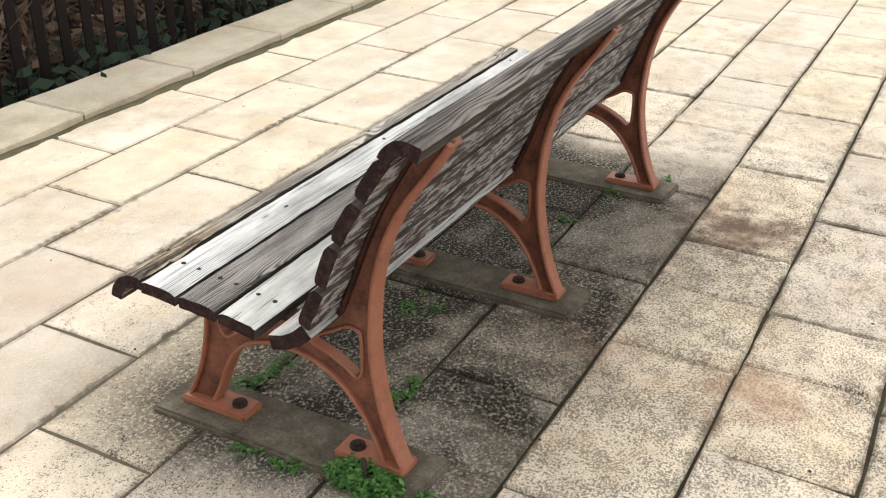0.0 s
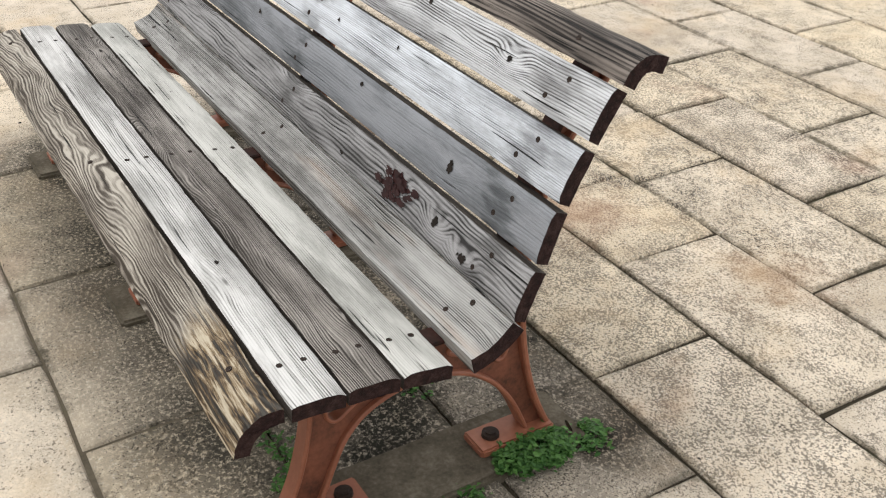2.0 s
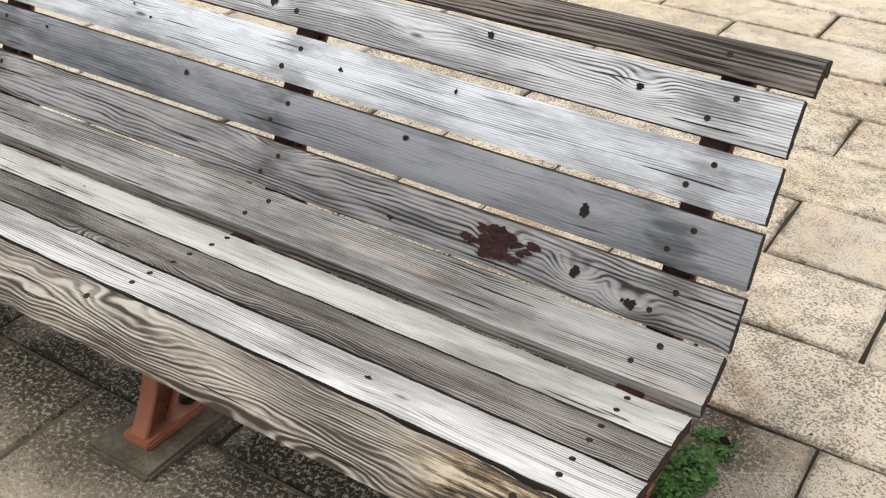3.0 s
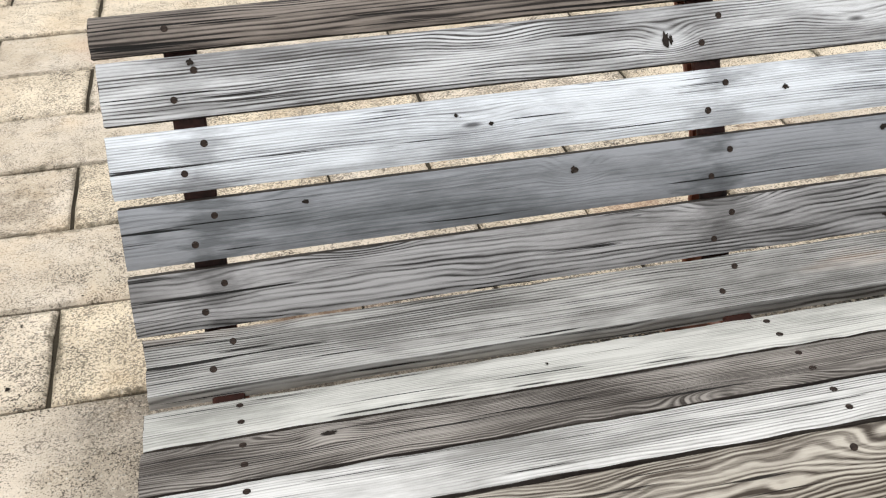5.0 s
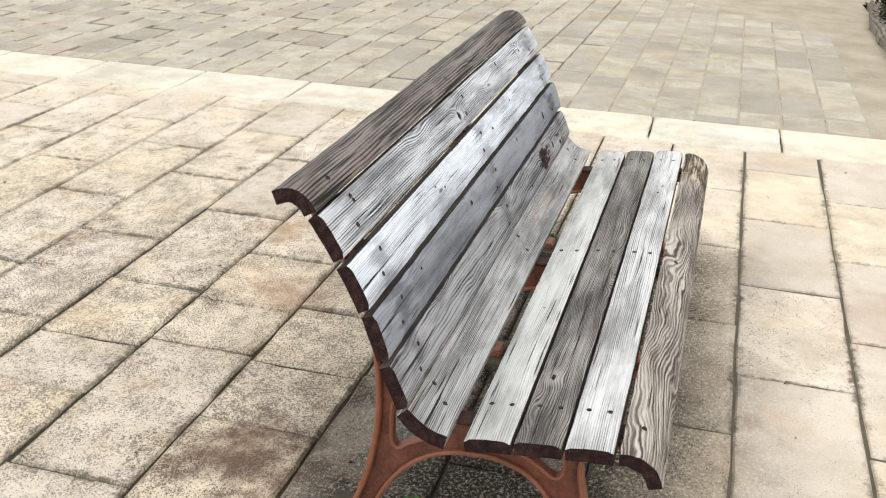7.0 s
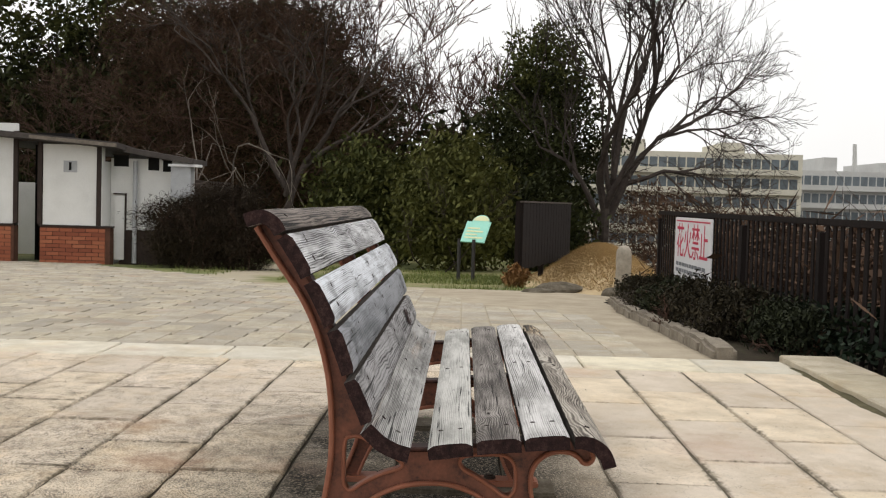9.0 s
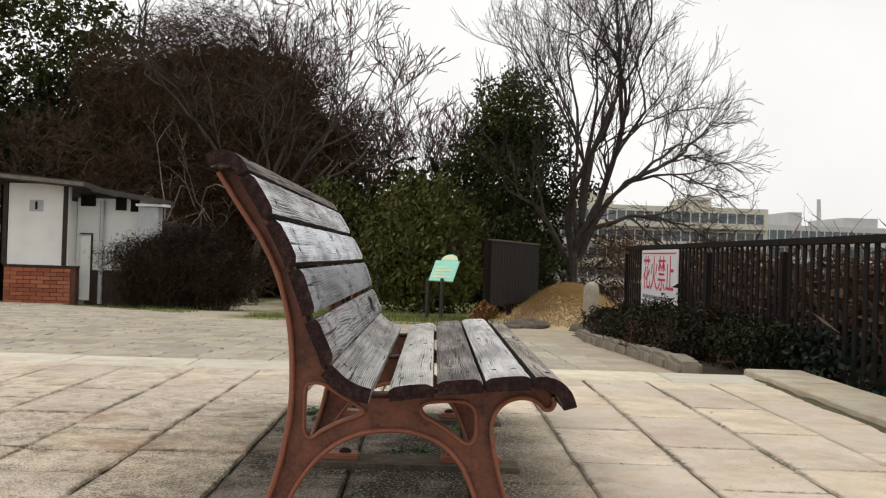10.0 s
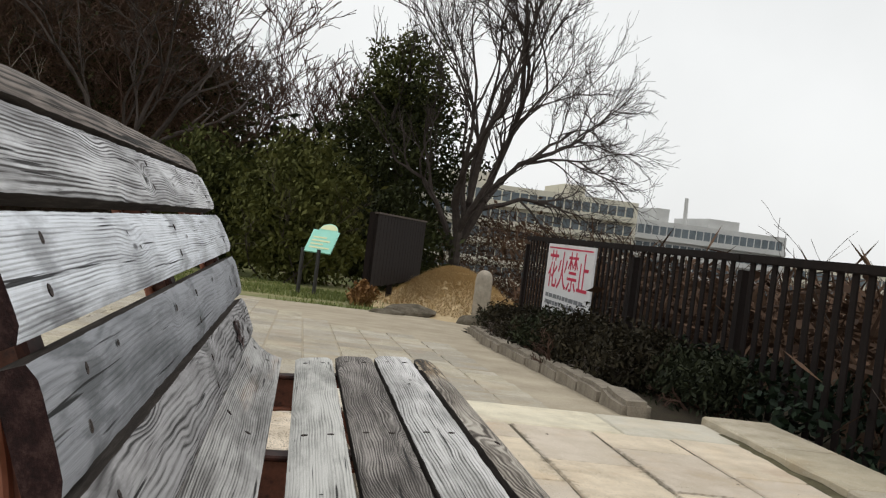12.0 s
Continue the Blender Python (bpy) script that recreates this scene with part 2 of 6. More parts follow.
        r.inputs["To Min"].default_value, r.inputs["To Max"].default_value = 1, 0
        streak = ramp_node(n, l, noise_node(n, l, stretched(8, 95), 1.0, 5, 0.7, 0.5), [(0.43, (0.004, 0.003, 0.002)), (0.47, (0.05, 0.028, 0.013)), (0.515, (0.20, 0.135, 0.068)), (0.59, (0.50, 0.43, 0.32))])
        col = mix_node(n, l, math_node(n, l, "MULTIPLY", r.outputs["Result"], 0.88), col, streak)
    l.new(col, b.inputs["Base Color"])
    h = math_node(n, l, "ADD", math_node(n, l, "MULTIPLY", wave, -0.7 * contrast), math_node(n, l, "MULTIPLY", fine, -0.5))
    h = math_node(n, l, "ADD", h, math_node(n, l, "MULTIPLY", fibre, -0.5))
    h = math_node(n, l, "SUBTRACT", h, math_node(n, l, "MULTIPLY", check, 1.6))
    bump_node(n, l, b, h, 0.7, 0.0018)
    return m


def painted_back(name, wood_light, wood_dark, paint, seed):
    """Bare grey wood with the last flakes of dark brown paint."""
    m, n, l, b = material(name, 0.7)
    v = mapped(n, l, (17, 75, 75))
    f = noise_node(n, l, v, 1.0, 8, 0.72, 0.4)
    g = noise_node(n, l, mapped(n, l, (8, 300, 300)), 1.0, 4)
    wood = ramp_node(n, l, g, [(0.3, wood_light), (0.7, wood_dark)])
    mask = ramp_node(n, l, f, [(0.47, (0, 0, 0)), (0.50, (1, 1, 1))])
    l.new(mix_node(n, l, mask, wood, paint), b.inputs["Base Color"])
    bump_node(n, l, b, math_node(n, l, "ADD", mask, math_node(n, l, "MULTIPLY", g, 0.4)), 0.5, 0.0015)
    return m


def grained(name, stops, scale=30.0, rough=0.85, bump=0.3, dist=0.003, fine=160.0, metal=0.0, stretch=(1, 1, 1)):
    """A surface of two scales of mottling."""
    m, n, l, b = material(name, rough, metal)
    b.inputs["Specular IOR Level"].default_value = 0.45 if rough < 0.6 else 0.2
    v = mapped(n, l, stretch)
    a = noise_node(n, l, v, scale, 6, 0.65)
    f = noise_node(n, l, v, fine, 4, 0.7)
    s = math_node(n, l, "ADD", math_node(n, l, "MULTIPLY", a, 0.65), math_node(n, l, "MULTIPLY", f, 0.35))
    l.new(ramp_node(n, l, s, stops), b.inputs["Base Color"])
    bump_node(n, l, b, s, bump, dist)
    return m


def island_tint(name, stops, scale=6.0, rough=0.85, bump=0.3, vary=0.5):
    """Mottled, with a shade of its own for every piece of a joined mesh."""
    m, n, l, b = material(name, rough)
    b.inputs["Specular IOR Level"].default_value = 0.15
    geo = n.new("ShaderNodeNewGeometry")
    v = mapped(n, l, (1, 1, 1))
    f = noise_node(n, l, v, scale, 4)
    s = math_node(n, l, "ADD", math_node(n, l, "MULTIPLY", geo.outputs["Random Per Island"], vary), math_node(n, l, "MULTIPLY", f, 1 - vary))
    l.new(ramp_node(n, l, s, stops), b.inputs["Base Color"])
    if bump:
        bump_node(n, l, b, f, bump, 0.004)
    return m


# old spills and rust marks on the slabs: x, y, reach, depth, colour
RUST_STAINS = ((1.545, -0.31, 0.24, 0.85, (0.10, 0.055, 0.035)), (0.26, -0.76, 0.20, 0.4, (0.30, 0.17, 0.09)), (0.73, -0.55, 0.20, 0.45, (0.34, 0.19, 0.12)), (0.31, 1.18, 0.28, 0.3, (0.42, 0.27, 0.22)), (2.2, -0.9, 0.2, 0.4, (0.16, 0.12, 0.08)))


def paving_material(name, base, spot, dirt_shade, pieces, low=0.84):
    """Pale granite-aggregate slabs: speckles, worn blotches, and a patch of grime and painted shade where the bench
    keeps feet and rain off.
    """
    m, n, l, b = material(name, 0.9)
    b.inputs["Specular IOR Level"].default_value = 0.2
    geo = n.new("ShaderNodeNewGeometry")
    info = n.new("ShaderNodeObjectInfo")
    pos = geo.outputs["Position"]
    rnd = info.outputs["Random"] if pieces else geo.outputs["Random Per Island"]
    spk = noise_node(n, l, pos, 165, 3, 0.62)
    clus = noise_node(n, l, pos, 13, 6, 0.72)
    mot = noise_node(n, l, pos, 5.5, 6, 0.62)
    big = noise_node(n, l, pos, 1.1, 4, 0.6)
    lo = tuple(c * low for c in base)
    hi = tuple(min(1, c * 1.10) for c in base)
    col = ramp_node(n, l, rnd, [(0.0, lo), (0.5, base), (0.8, tuple(p * q for p, q in zip(base, (1.06, 1.03, 0.92)))), (1.0, hi)])
    col = mix_node(n, l, ramp_node(n, l, mot, [(0.38, (0.55, 0.55, 0.55)), (0.60, (0, 0, 0))]), col, tuple(c * k_ for c, k_ in zip(base, (0.64, 0.62, 0.56))))
    smudge = ramp_node(n, l, noise_node(n, l, pos, 2.3, 7, 0.7), [(0.50, (0, 0, 0)), (0.64, (0.50, 0.50, 0.50))])
    col = mix_node(n, l, smudge, col, tuple(c * k_ for c, k_ in zip(base, (0.54, 0.48, 0.40))))
    wear = ramp_node(n, l, math_node(n, l, "ADD", math_node(n, l, "MULTIPLY", mot, 0.6), math_node(n, l, "MULTIPLY", big, 0.5)), [(0.46, (1, 1, 1)), (0.62, (0.25, 0.25, 0.25))])
    dist = n.new("ShaderNodeVectorMath")
    dist.operation = "DISTANCE"
    dist.inputs[1].default_value = (1.0, -0.75, 0)
    l.new(pos, dist.inputs[0])
    near = n.new("ShaderNodeMapRange")
    near.inputs["From Min"].default_value, near.inputs["From Max"].default_value = 0.7, 3.0
    near.inputs["To Min"].default_value, near.inputs["To Max"].default_value = 0.078, -0.02
    l.new(dist.outputs["Value"], near.inputs["Value"])
    where = n.new("ShaderNodeSeparateXYZ")
    l.new(pos, where.inputs[0])
    trodden = n.new("ShaderNodeMapRange")
    trodden.inputs["From Min"].default_value, trodden.inputs["From Max"].default_value = 0.45, 0.85
    trodden.inputs["To Min"].default_value, trodden.inputs["To Max"].default_value = 0.0, 0.085
    l.new(where.outputs["Y"], trodden.inputs["Value"])
    pit = math_node(n, l, "SUBTRACT", spk, near.outputs["Result"])
    pit = math_node(n, l, "SUBTRACT", pit, math_node(n, l, "MULTIPLY", math_node(n, l, "SUBTRACT", rnd, 0.5), 0.075))
    pit = math_node(n, l, "ADD", pit, math_node(n, l, "MULTIPLY", math_node(n, l, "SUBTRACT", clus, 0.5), 0.46))
    pit = math_node(n, l, "ADD", pit, trodden.outputs["Result"])
    speck = ramp_node(n, l, pit, [(0.378, (1, 1, 1)), (0.390, (0, 0, 0))])
    pit2 = math_node(n, l, "ADD", noise_node(n, l, pos, 330, 2, 0.6), math_node(n, l, "MULTIPLY", math_node(n, l, "SUBTRACT", clus, 0.5), 0.5))
    pit2 = math_node(n, l, "ADD", math_node(n, l, "SUBTRACT", pit2, near.outputs["Result"]), trodden.outputs["Result"])
    speck = math_node(n, l, "MAXIMUM", speck, ramp_node(n, l, pit2, [(0.356, (0.95, 0.95, 0.95)), (0.370, (0, 0, 0))]))
    col = mix_node(n, l, math_node(n, l, "MULTIPLY", speck, math_node(n, l, "MAXIMUM", wear, 0.75)), col, spot)
    light = ramp_node(n, l, noise_node(n, l, pos, 140, 3, 0.6), [(0.60, (0, 0, 0)), (0.68, (0.6, 0.6, 0.6))])
    col = mix_node(n, l, light, col, (0.74, 0.70, 0.62))
    sanded = ramp_node(n, l, noise_node(n, l, pos, 240, 4, 0.7), [(0.34, (0.55, 0.55, 0.55)), (0.52, (0, 0, 0))])
    col = mix_node(n, l, sanded, col, tuple(c * 0.62 for c in base))
    warm = ramp_node(n, l, noise_node(n, l, pos, 3.6, 5, 0.65), [(0.52, (0, 0, 0)), (0.68, (0.28, 0.28, 0.28))])
    col = mix_node(n, l, warm, col, tuple(c * k_ for c, k_ in zip(base, (0.95, 0.80, 0.58))))
    red = ramp_node(n, l, noise_node(n, l, pos, 1.9, 4, 0.6), [(0.60, (0, 0, 0)), (0.74, (0.42, 0.42, 0.42))])
    col = mix_node(n, l, red, col, (0.40, 0.24, 0.17))
    if dirt_shade and pieces:
        own = n.new("ShaderNodeSeparateXYZ")
        l.new(mapped(n, l, (1, 1, 1)), own.inputs[0])
        ex = math_node(n, l, "SUBTRACT", 0.3025, math_node(n, l, "ABSOLUTE", own.outputs["X"]))
        ey = math_node(n, l, "SUBTRACT", 0.151, math_node(n, l, "ABSOLUTE", own.outputs["Y"]))
        rim = math_node(n, l, "ADD", math_node(n, l, "MINIMUM", ex, ey), math_node(n, l, "MULTIPLY", math_node(n, l, "SUBTRACT", noise_node(n, l, pos, 38, 5, 0.7), 0.5), 0.075))
        rim = ramp_node(n, l, rim, [(0.0, (0.82, 0.82, 0.82)), (0.016, (0, 0, 0))])
        rim = math_node(n, l, "MULTIPLY", rim, ramp_node(n, l, noise_node(n, l, pos, 4.5, 3), [(0.38, (0.15, 0.15, 0.15)), (0.6, (1, 1, 1))]))
        col = mix_node(n, l, rim, col, (0.085, 0.072, 0.048))
    if dirt_shade:
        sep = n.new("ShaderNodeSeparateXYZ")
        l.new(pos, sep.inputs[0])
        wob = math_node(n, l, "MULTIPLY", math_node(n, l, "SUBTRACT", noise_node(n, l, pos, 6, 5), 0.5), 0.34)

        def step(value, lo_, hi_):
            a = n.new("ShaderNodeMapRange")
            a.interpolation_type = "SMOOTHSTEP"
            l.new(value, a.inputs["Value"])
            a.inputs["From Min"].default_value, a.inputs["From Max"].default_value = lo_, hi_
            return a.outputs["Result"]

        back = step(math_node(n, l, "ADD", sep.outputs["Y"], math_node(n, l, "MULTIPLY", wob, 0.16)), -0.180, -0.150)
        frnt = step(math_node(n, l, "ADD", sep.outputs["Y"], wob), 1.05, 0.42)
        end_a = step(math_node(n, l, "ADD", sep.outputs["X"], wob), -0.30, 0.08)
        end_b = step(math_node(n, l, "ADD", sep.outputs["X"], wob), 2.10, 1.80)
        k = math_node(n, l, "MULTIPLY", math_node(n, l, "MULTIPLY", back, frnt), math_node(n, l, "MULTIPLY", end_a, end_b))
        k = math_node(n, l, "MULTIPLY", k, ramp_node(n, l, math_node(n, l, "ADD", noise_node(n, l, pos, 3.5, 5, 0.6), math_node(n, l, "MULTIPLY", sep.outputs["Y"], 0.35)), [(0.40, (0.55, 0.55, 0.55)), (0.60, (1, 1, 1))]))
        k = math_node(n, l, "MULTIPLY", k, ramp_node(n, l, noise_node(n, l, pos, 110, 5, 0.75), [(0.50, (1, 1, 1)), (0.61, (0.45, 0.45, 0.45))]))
        # grime under the bench, its tone lowered to paint in the bench's shade
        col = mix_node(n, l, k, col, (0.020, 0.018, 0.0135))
    for cx, cy, rad, amount, tone in RUST_STAINS if dirt_shade else ():
        dd = n.new("ShaderNodeVectorMath")
        dd.operation = "DISTANCE"
        dd.inputs[1].default_value = (cx, cy, 0)
        l.new(pos, dd.inputs[0])
        q = math_node(n, l, "ADD", dd.outputs["Value"], math_node(n, l, "MULTIPLY", math_node(n, l, "SUBTRACT", clus, 0.5), rad * 2.2))
        mr = n.new("ShaderNodeMapRange")
        mr.interpolation_type = "SMOOTHSTEP"
        l.new(q, mr.inputs["Value"])
        mr.inputs["From Min"].default_value, mr.inputs["From Max"].default_value = 0.0, rad
        mr.inputs["To Min"].default_value, mr.inputs["To Max"].default_value = amount, 0.0
        col = mix_node(n, l, mr.outputs["Result"], col, tone)
    l.new(col, b.inputs["Base Color"])
    h = math_node(n, l, "ADD", math_node(n, l, "MULTIPLY", spk, 0.7), mot)
    bump_node(n, l, b, h, 0.45, 0.004)
    return m


MAT = {}
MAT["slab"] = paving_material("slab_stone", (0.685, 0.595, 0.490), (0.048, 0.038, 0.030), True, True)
MAT["slab_far"] = paving_material("slab_stone_far", (0.685, 0.595, 0.490), (0.048, 0.038, 0.030), False, False)
MAT["strip"] = paving_material("strip_stone", (0.70, 0.655, 0.555), (0.36, 0.32, 0.26), False, True)
MAT["tile"] = paving_material("plaza_tile", (0.46, 0.42, 0.35), (0.12, 0.10, 0.08), False, False, 0.68)
MAT["kerb"] = paving_material("kerb_stone", (0.50, 0.445, 0.35), (0.24, 0.20, 0.15), False, True)
MAT["joint"] = grained("joint_soil", [(0.3, (0.014, 0.012, 0.008)), (0.55, (0.045, 0.036, 0.024)), (0.7, (0.034, 0.042, 0.015))], 9, 0.95, 0.5, 0.006, 120)
MAT["dusty"] = grained("dusty_joint_sand", [(0.3, (0.055, 0.044, 0.031)), (0.55, (0.11, 0.092, 0.066)), (0.7, (0.07, 0.068, 0.036))], 9, 0.95, 0.5, 0.006, 120)
MAT["tile_joint"] = grained("brown_tile_joint", [(0.3, (0.085, 0.07, 0.052)), (0.55, (0.16, 0.135, 0.10)), (0.72, (0.22, 0.19, 0.145))], 9, 0.95, 0.5, 0.006, 120)
MAT["concrete"] = grained("old_concrete", [(0.32, (0.035, 0.028, 0.019)), (0.5, (0.095, 0.080, 0.058)), (0.7, (0.20, 0.175, 0.135))], 12, 0.92, 0.5, 0.004, 130)
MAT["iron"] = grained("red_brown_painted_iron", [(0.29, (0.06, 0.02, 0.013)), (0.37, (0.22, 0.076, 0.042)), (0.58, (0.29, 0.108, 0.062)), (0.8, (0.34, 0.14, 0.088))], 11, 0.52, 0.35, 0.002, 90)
# darker version of the flange iron, for the webs
MAT["iron_dark"] = grained("dark_red_iron", [(0.34, (0.024, 0.009, 0.007)), (0.45, (0.11, 0.037, 0.021)), (0.62, (0.205, 0.071, 0.040)), (0.8, (0.26, 0.095, 0.056))], 16, 0.55, 0.4, 0.002, 110)
# rail iron carries the shade of the plank gaps in its colour
MAT["iron_rail"] = grained("shaded_iron_rail", [(0.36, (0.010, 0.005, 0.004)), (0.5, (0.034, 0.013, 0.010)), (0.7, (0.085, 0.031, 0.020))], 14, 0.6, 0.4, 0.002, 100)
MAT["drift"] = grained("brown_washed_soil", [(0.3, (0.045, 0.040, 0.022)), (0.55, (0.11, 0.098, 0.056)), (0.75, (0.19, 0.17, 0.11))], 14, 0.95, 0.6, 0.006, 120)
MAT["rust"] = grained("rusty_steel", [(0.3, (0.008, 0.006, 0.005)), (0.7, (0.045, 0.028, 0.021))], 90, 0.7, 0.3, 0.001, 300)
MAT["steel"] = grained("dull_steel_screw", [(0.3, (0.10, 0.095, 0.09)), (0.7, (0.32, 0.31, 0.30))], 120, 0.45, 0.3, 0.001, 400, 0.6)
MAT["end"] = grained("dark_end_grain", [(0.32, (0.003, 0.0015, 0.0015)), (0.5, (0.020, 0.008, 0.008)), (0.68, (0.060, 0.034, 0.030))], 70, 0.75, 0.9, 0.004, 320)
# plank sides: grime, plus the shade of the gaps put into the colour
MAT["edge"] = grained("grimy_shaded_plank_edge", [(0.3, (0.012, 0.009, 0.008)), (0.5, (0.045, 0.037, 0.032)), (0.72, (0.13, 0.115, 0.10))], 24, 0.85, 0.5, 0.002, 160, 0.0, (0.25, 3, 3))
MAT["knot"] = grained("knot_wood", [(0.3, (0.005, 0.004, 0.003)), (0.55, (0.020, 0.014, 0.011)), (0.75, (0.08, 0.06, 0.05))], 70, 0.75, 0.5, 0.002, 220)
MAT["flake"] = grained("dark_red_paint_flake", [(0.3, (0.014, 0.006, 0.006)), (0.7, (0.05, 0.018, 0.017))], 60, 0.6, 0.4, 0.001, 250)
MAT["flaked"] = painted_back("flaking_paint_wood", (0.40, 0.385, 0.375), (0.20, 0.185, 0.18), (0.035, 0.018, 0.016), 0)

# ---- the bench ----
LENGTH, LEG_X = 1.794, (0.117, 0.897, 1.677)
bench = tagged(new("park_bench"), "weathered grey wooden slat bench on red-brown cast iron legs", "bench")


def section(a, b, thick, bow=0.0, crown=0.0, n=8):
    """Cross-section of a plank: upper face from a to b (y, z), bowed up (+) or hollow (-), and the lower face under it."""
    a, b = Vector(a), Vector(b)
    d = (b - a).normalized()
    up = Vector((-d.y, d.x))
    if up.y < 0 or (abs(up.y) < 0.75 and up.x < 0 and d.y > 0.5):
        up = -up
    r = 0.004
    top, low = [], []
    for i in range(n + 1):
        t = i / n
        h = bow * (1 - (2 * t - 1) ** 2)
        e = 0.0 if 0 < i < n else -r
        top.append(a + (b - a) * t + up * (h + e))
        low.append(a + (b - a) * t + up * (h - thick))
    return top, low, up


def plank(name_label, mat, sec, x0, x1, back_mat=None, ragged=0.003, chew=None, seed=1, grimy_shaded=True):
    """A board along x. Slots: face wood, end grain, back."""
    top, low, up = sec
    rnd = random.Random(seed)
    loop = top + low[::-1]
    bm = bmesh.new()
    nx = 96
    rings = []
    for i in range(nx + 1):
        t = i / nx
        x = x0 + (x1 - x0) * t
        ring = []
        for j, p in enumerate(loop):
            q = Vector(p)
            xx = x
            if i in (0, nx):
                xx += (1 if i == 0 else -1) * ragged * (0.5 + 0.5 * noise.noise((j * 0.7, seed * 3.1, i)))
            q += up * 0.0012 * noise.noise((x * 9, j * 0.3, seed * 5.3))
            edge = 1.0 if j in (0, len(top) - 1) else 0.35 if j in (1, len(top) - 2) else 0.0
            wear = 0.0022 * edge * (0.5 + noise.noise((x * 26, j, seed * 1.7)))
            if chew:
                wear += edge * chew(x, j, len(top))
            q -= up * max(0.0, wear)
            ring.append(bm.verts.new((xx, q.x, q.y)))
        rings.append(ring)
    k, nt = len(loop), len(top)
    for i in range(nx):
        for j in range(k):
            f = bm.faces.new((rings[i][j], rings[i][(j + 1) % k], rings[i + 1][(j + 1) % k], rings[i + 1][j]))
            # slot 3 darkens the sides so that the gaps read as shaded
            f.material_index = 3 if grimy_shaded and j in (nt - 1, k - 1) else 2 if nt <= j < k - 1 else 0
            f.smooth = True
    for r in (rings[0], rings[-1]):
        f = bm.faces.new(r)
        f.material_index = 1
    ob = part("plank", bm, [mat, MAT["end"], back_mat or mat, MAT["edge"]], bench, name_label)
    ob.data.set_sharp_from_angle(angle=radians(40))
    return ob


FLAT, CUR, LOW, UPP, TOP = (1.0, 0.09), (-0.87, 0.5), (-0.38, 0.92), (-0.5, 0.87), (-0.9, 0.44)
WOOD = {
    "nose": weathered_wood("wood_nose", (0.42, 0.375, 0.315), (0.10, 0.074, 0.054), (0.8, -0.6), -1.0, 2.1, 6.2, 3.1, (0.08, 0.23), cracks=0.30),
    "s1": weathered_wood("wood_pale", (0.58, 0.555, 0.53), (0.20, 0.19, 0.17), FLAT, 0.8, 0.5, 4.6, 7.3),
    "s2": weathered_wood("wood_brown_grey", (0.31, 0.278, 0.248), (0.055, 0.043, 0.035), FLAT, -1.0, 1.25, 4.0, 11.9, knots=((1.547, 0.387, 0.3386),)),
    "s3": weathered_wood("wood_light", (0.52, 0.50, 0.46), (0.20, 0.195, 0.17), FLAT, 0.55, 0.4, 4.4, 17.2),
    "corner": weathered_wood("wood_silver", (0.375, 0.36, 0.337), (0.085, 0.077, 0.070), CUR, 0.95, 0.35, 3.7, 23.4, None, (0.38, 0.26, 0.18)),
    "b1": weathered_wood("wood_dark_grey", (0.315, 0.30, 0.293), (0.055, 0.050, 0.047), LOW, 0.9, 1.1, 7.5, 29.7, iron_stain=0.55, knots=((0.265, 0.1485, 0.4085), (0.170, 0.1555, 0.3927), (0.405, 0.145, 0.4164))),
    "b2": weathered_wood("wood_slate_grey", (0.235, 0.236, 0.246), (0.066, 0.072, 0.075), LOW, 0.4, 0.5, 6.0, 35.1, iron_stain=0.6, knots=((0.275, 0.112, 0.502), (1.13, 0.1057, 0.5183))),
    "b3": weathered_wood("wood_blue_grey", (0.62, 0.63, 0.65), (0.15, 0.147, 0.152), UPP, 0.6, 0.28, 3.8, 41.5, iron_stain=0.5),
    "b4": weathered_wood("wood_silver_ringed", (0.54, 0.532, 0.53), (0.10, 0.09, 0.086), UPP, 0.95, 0.42, 4.8, 47.3, iron_stain=0.35, knots=((0.965, 0.0247, 0.6757), (0.245, 0.0187, 0.685))),
    "cap": weathered_wood("wood_umber", (0.20, 0.165, 0.14), (0.035, 0.026, 0.021), TOP, 1.2, 0.35, 6.5, 53.9, cracks=0.375),
}


def arc_section(line, thick):
    """A rounded plank whose outer face follows a line; the inner face lies thick under it."""
    outer = [Vector(p) for p in smooth_line(line, 4)]
    inner = []
    for i, p in enumerate(outer):
        d = (outer[min(i + 1, len(outer) - 1)] - outer[max(i - 1, 0)]).normalized()
        nrm = Vector((-d.y, d.x))
        if nrm.y > 0:
            nrm = -nrm
        inner.append(p + nrm * thick)
    return outer, inner, Vector((0, 1))


TH = 0.027
SEAT = {
    "s1": ((0.450, 0.346), (0.534, 0.353)),
    "s2": ((0.359, 0.336), (0.443, 0.344)),
    "s3": ((0.267, 0.322), (0.351, 0.333)),
}
BACK = {
    "b1": ((0.166, 0.369), (0.131, 0.448)),
    "b2": ((0.128, 0.460), (0.097, 0.541)),
    "b3": ((0.092, 0.554), (0.051, 0.632)),
    "b4": ((0.044, 0.645), (-0.002, 0.718)),
}
NOSE = [(0.544, 0.352), (0.572, 0.351), (0.597, 0.340), (0.614, 0.322), (0.624, 0.298)]
CORNER = [(0.236, 0.319), (0.211, 0.325), (0.186, 0.338), (0.160, 0.362)]
CAP = [(-0.008, 0.724), (-0.020, 0.742), (-0.040, 0.756), (-0.063, 0.759), (-0.090, 0.750)]


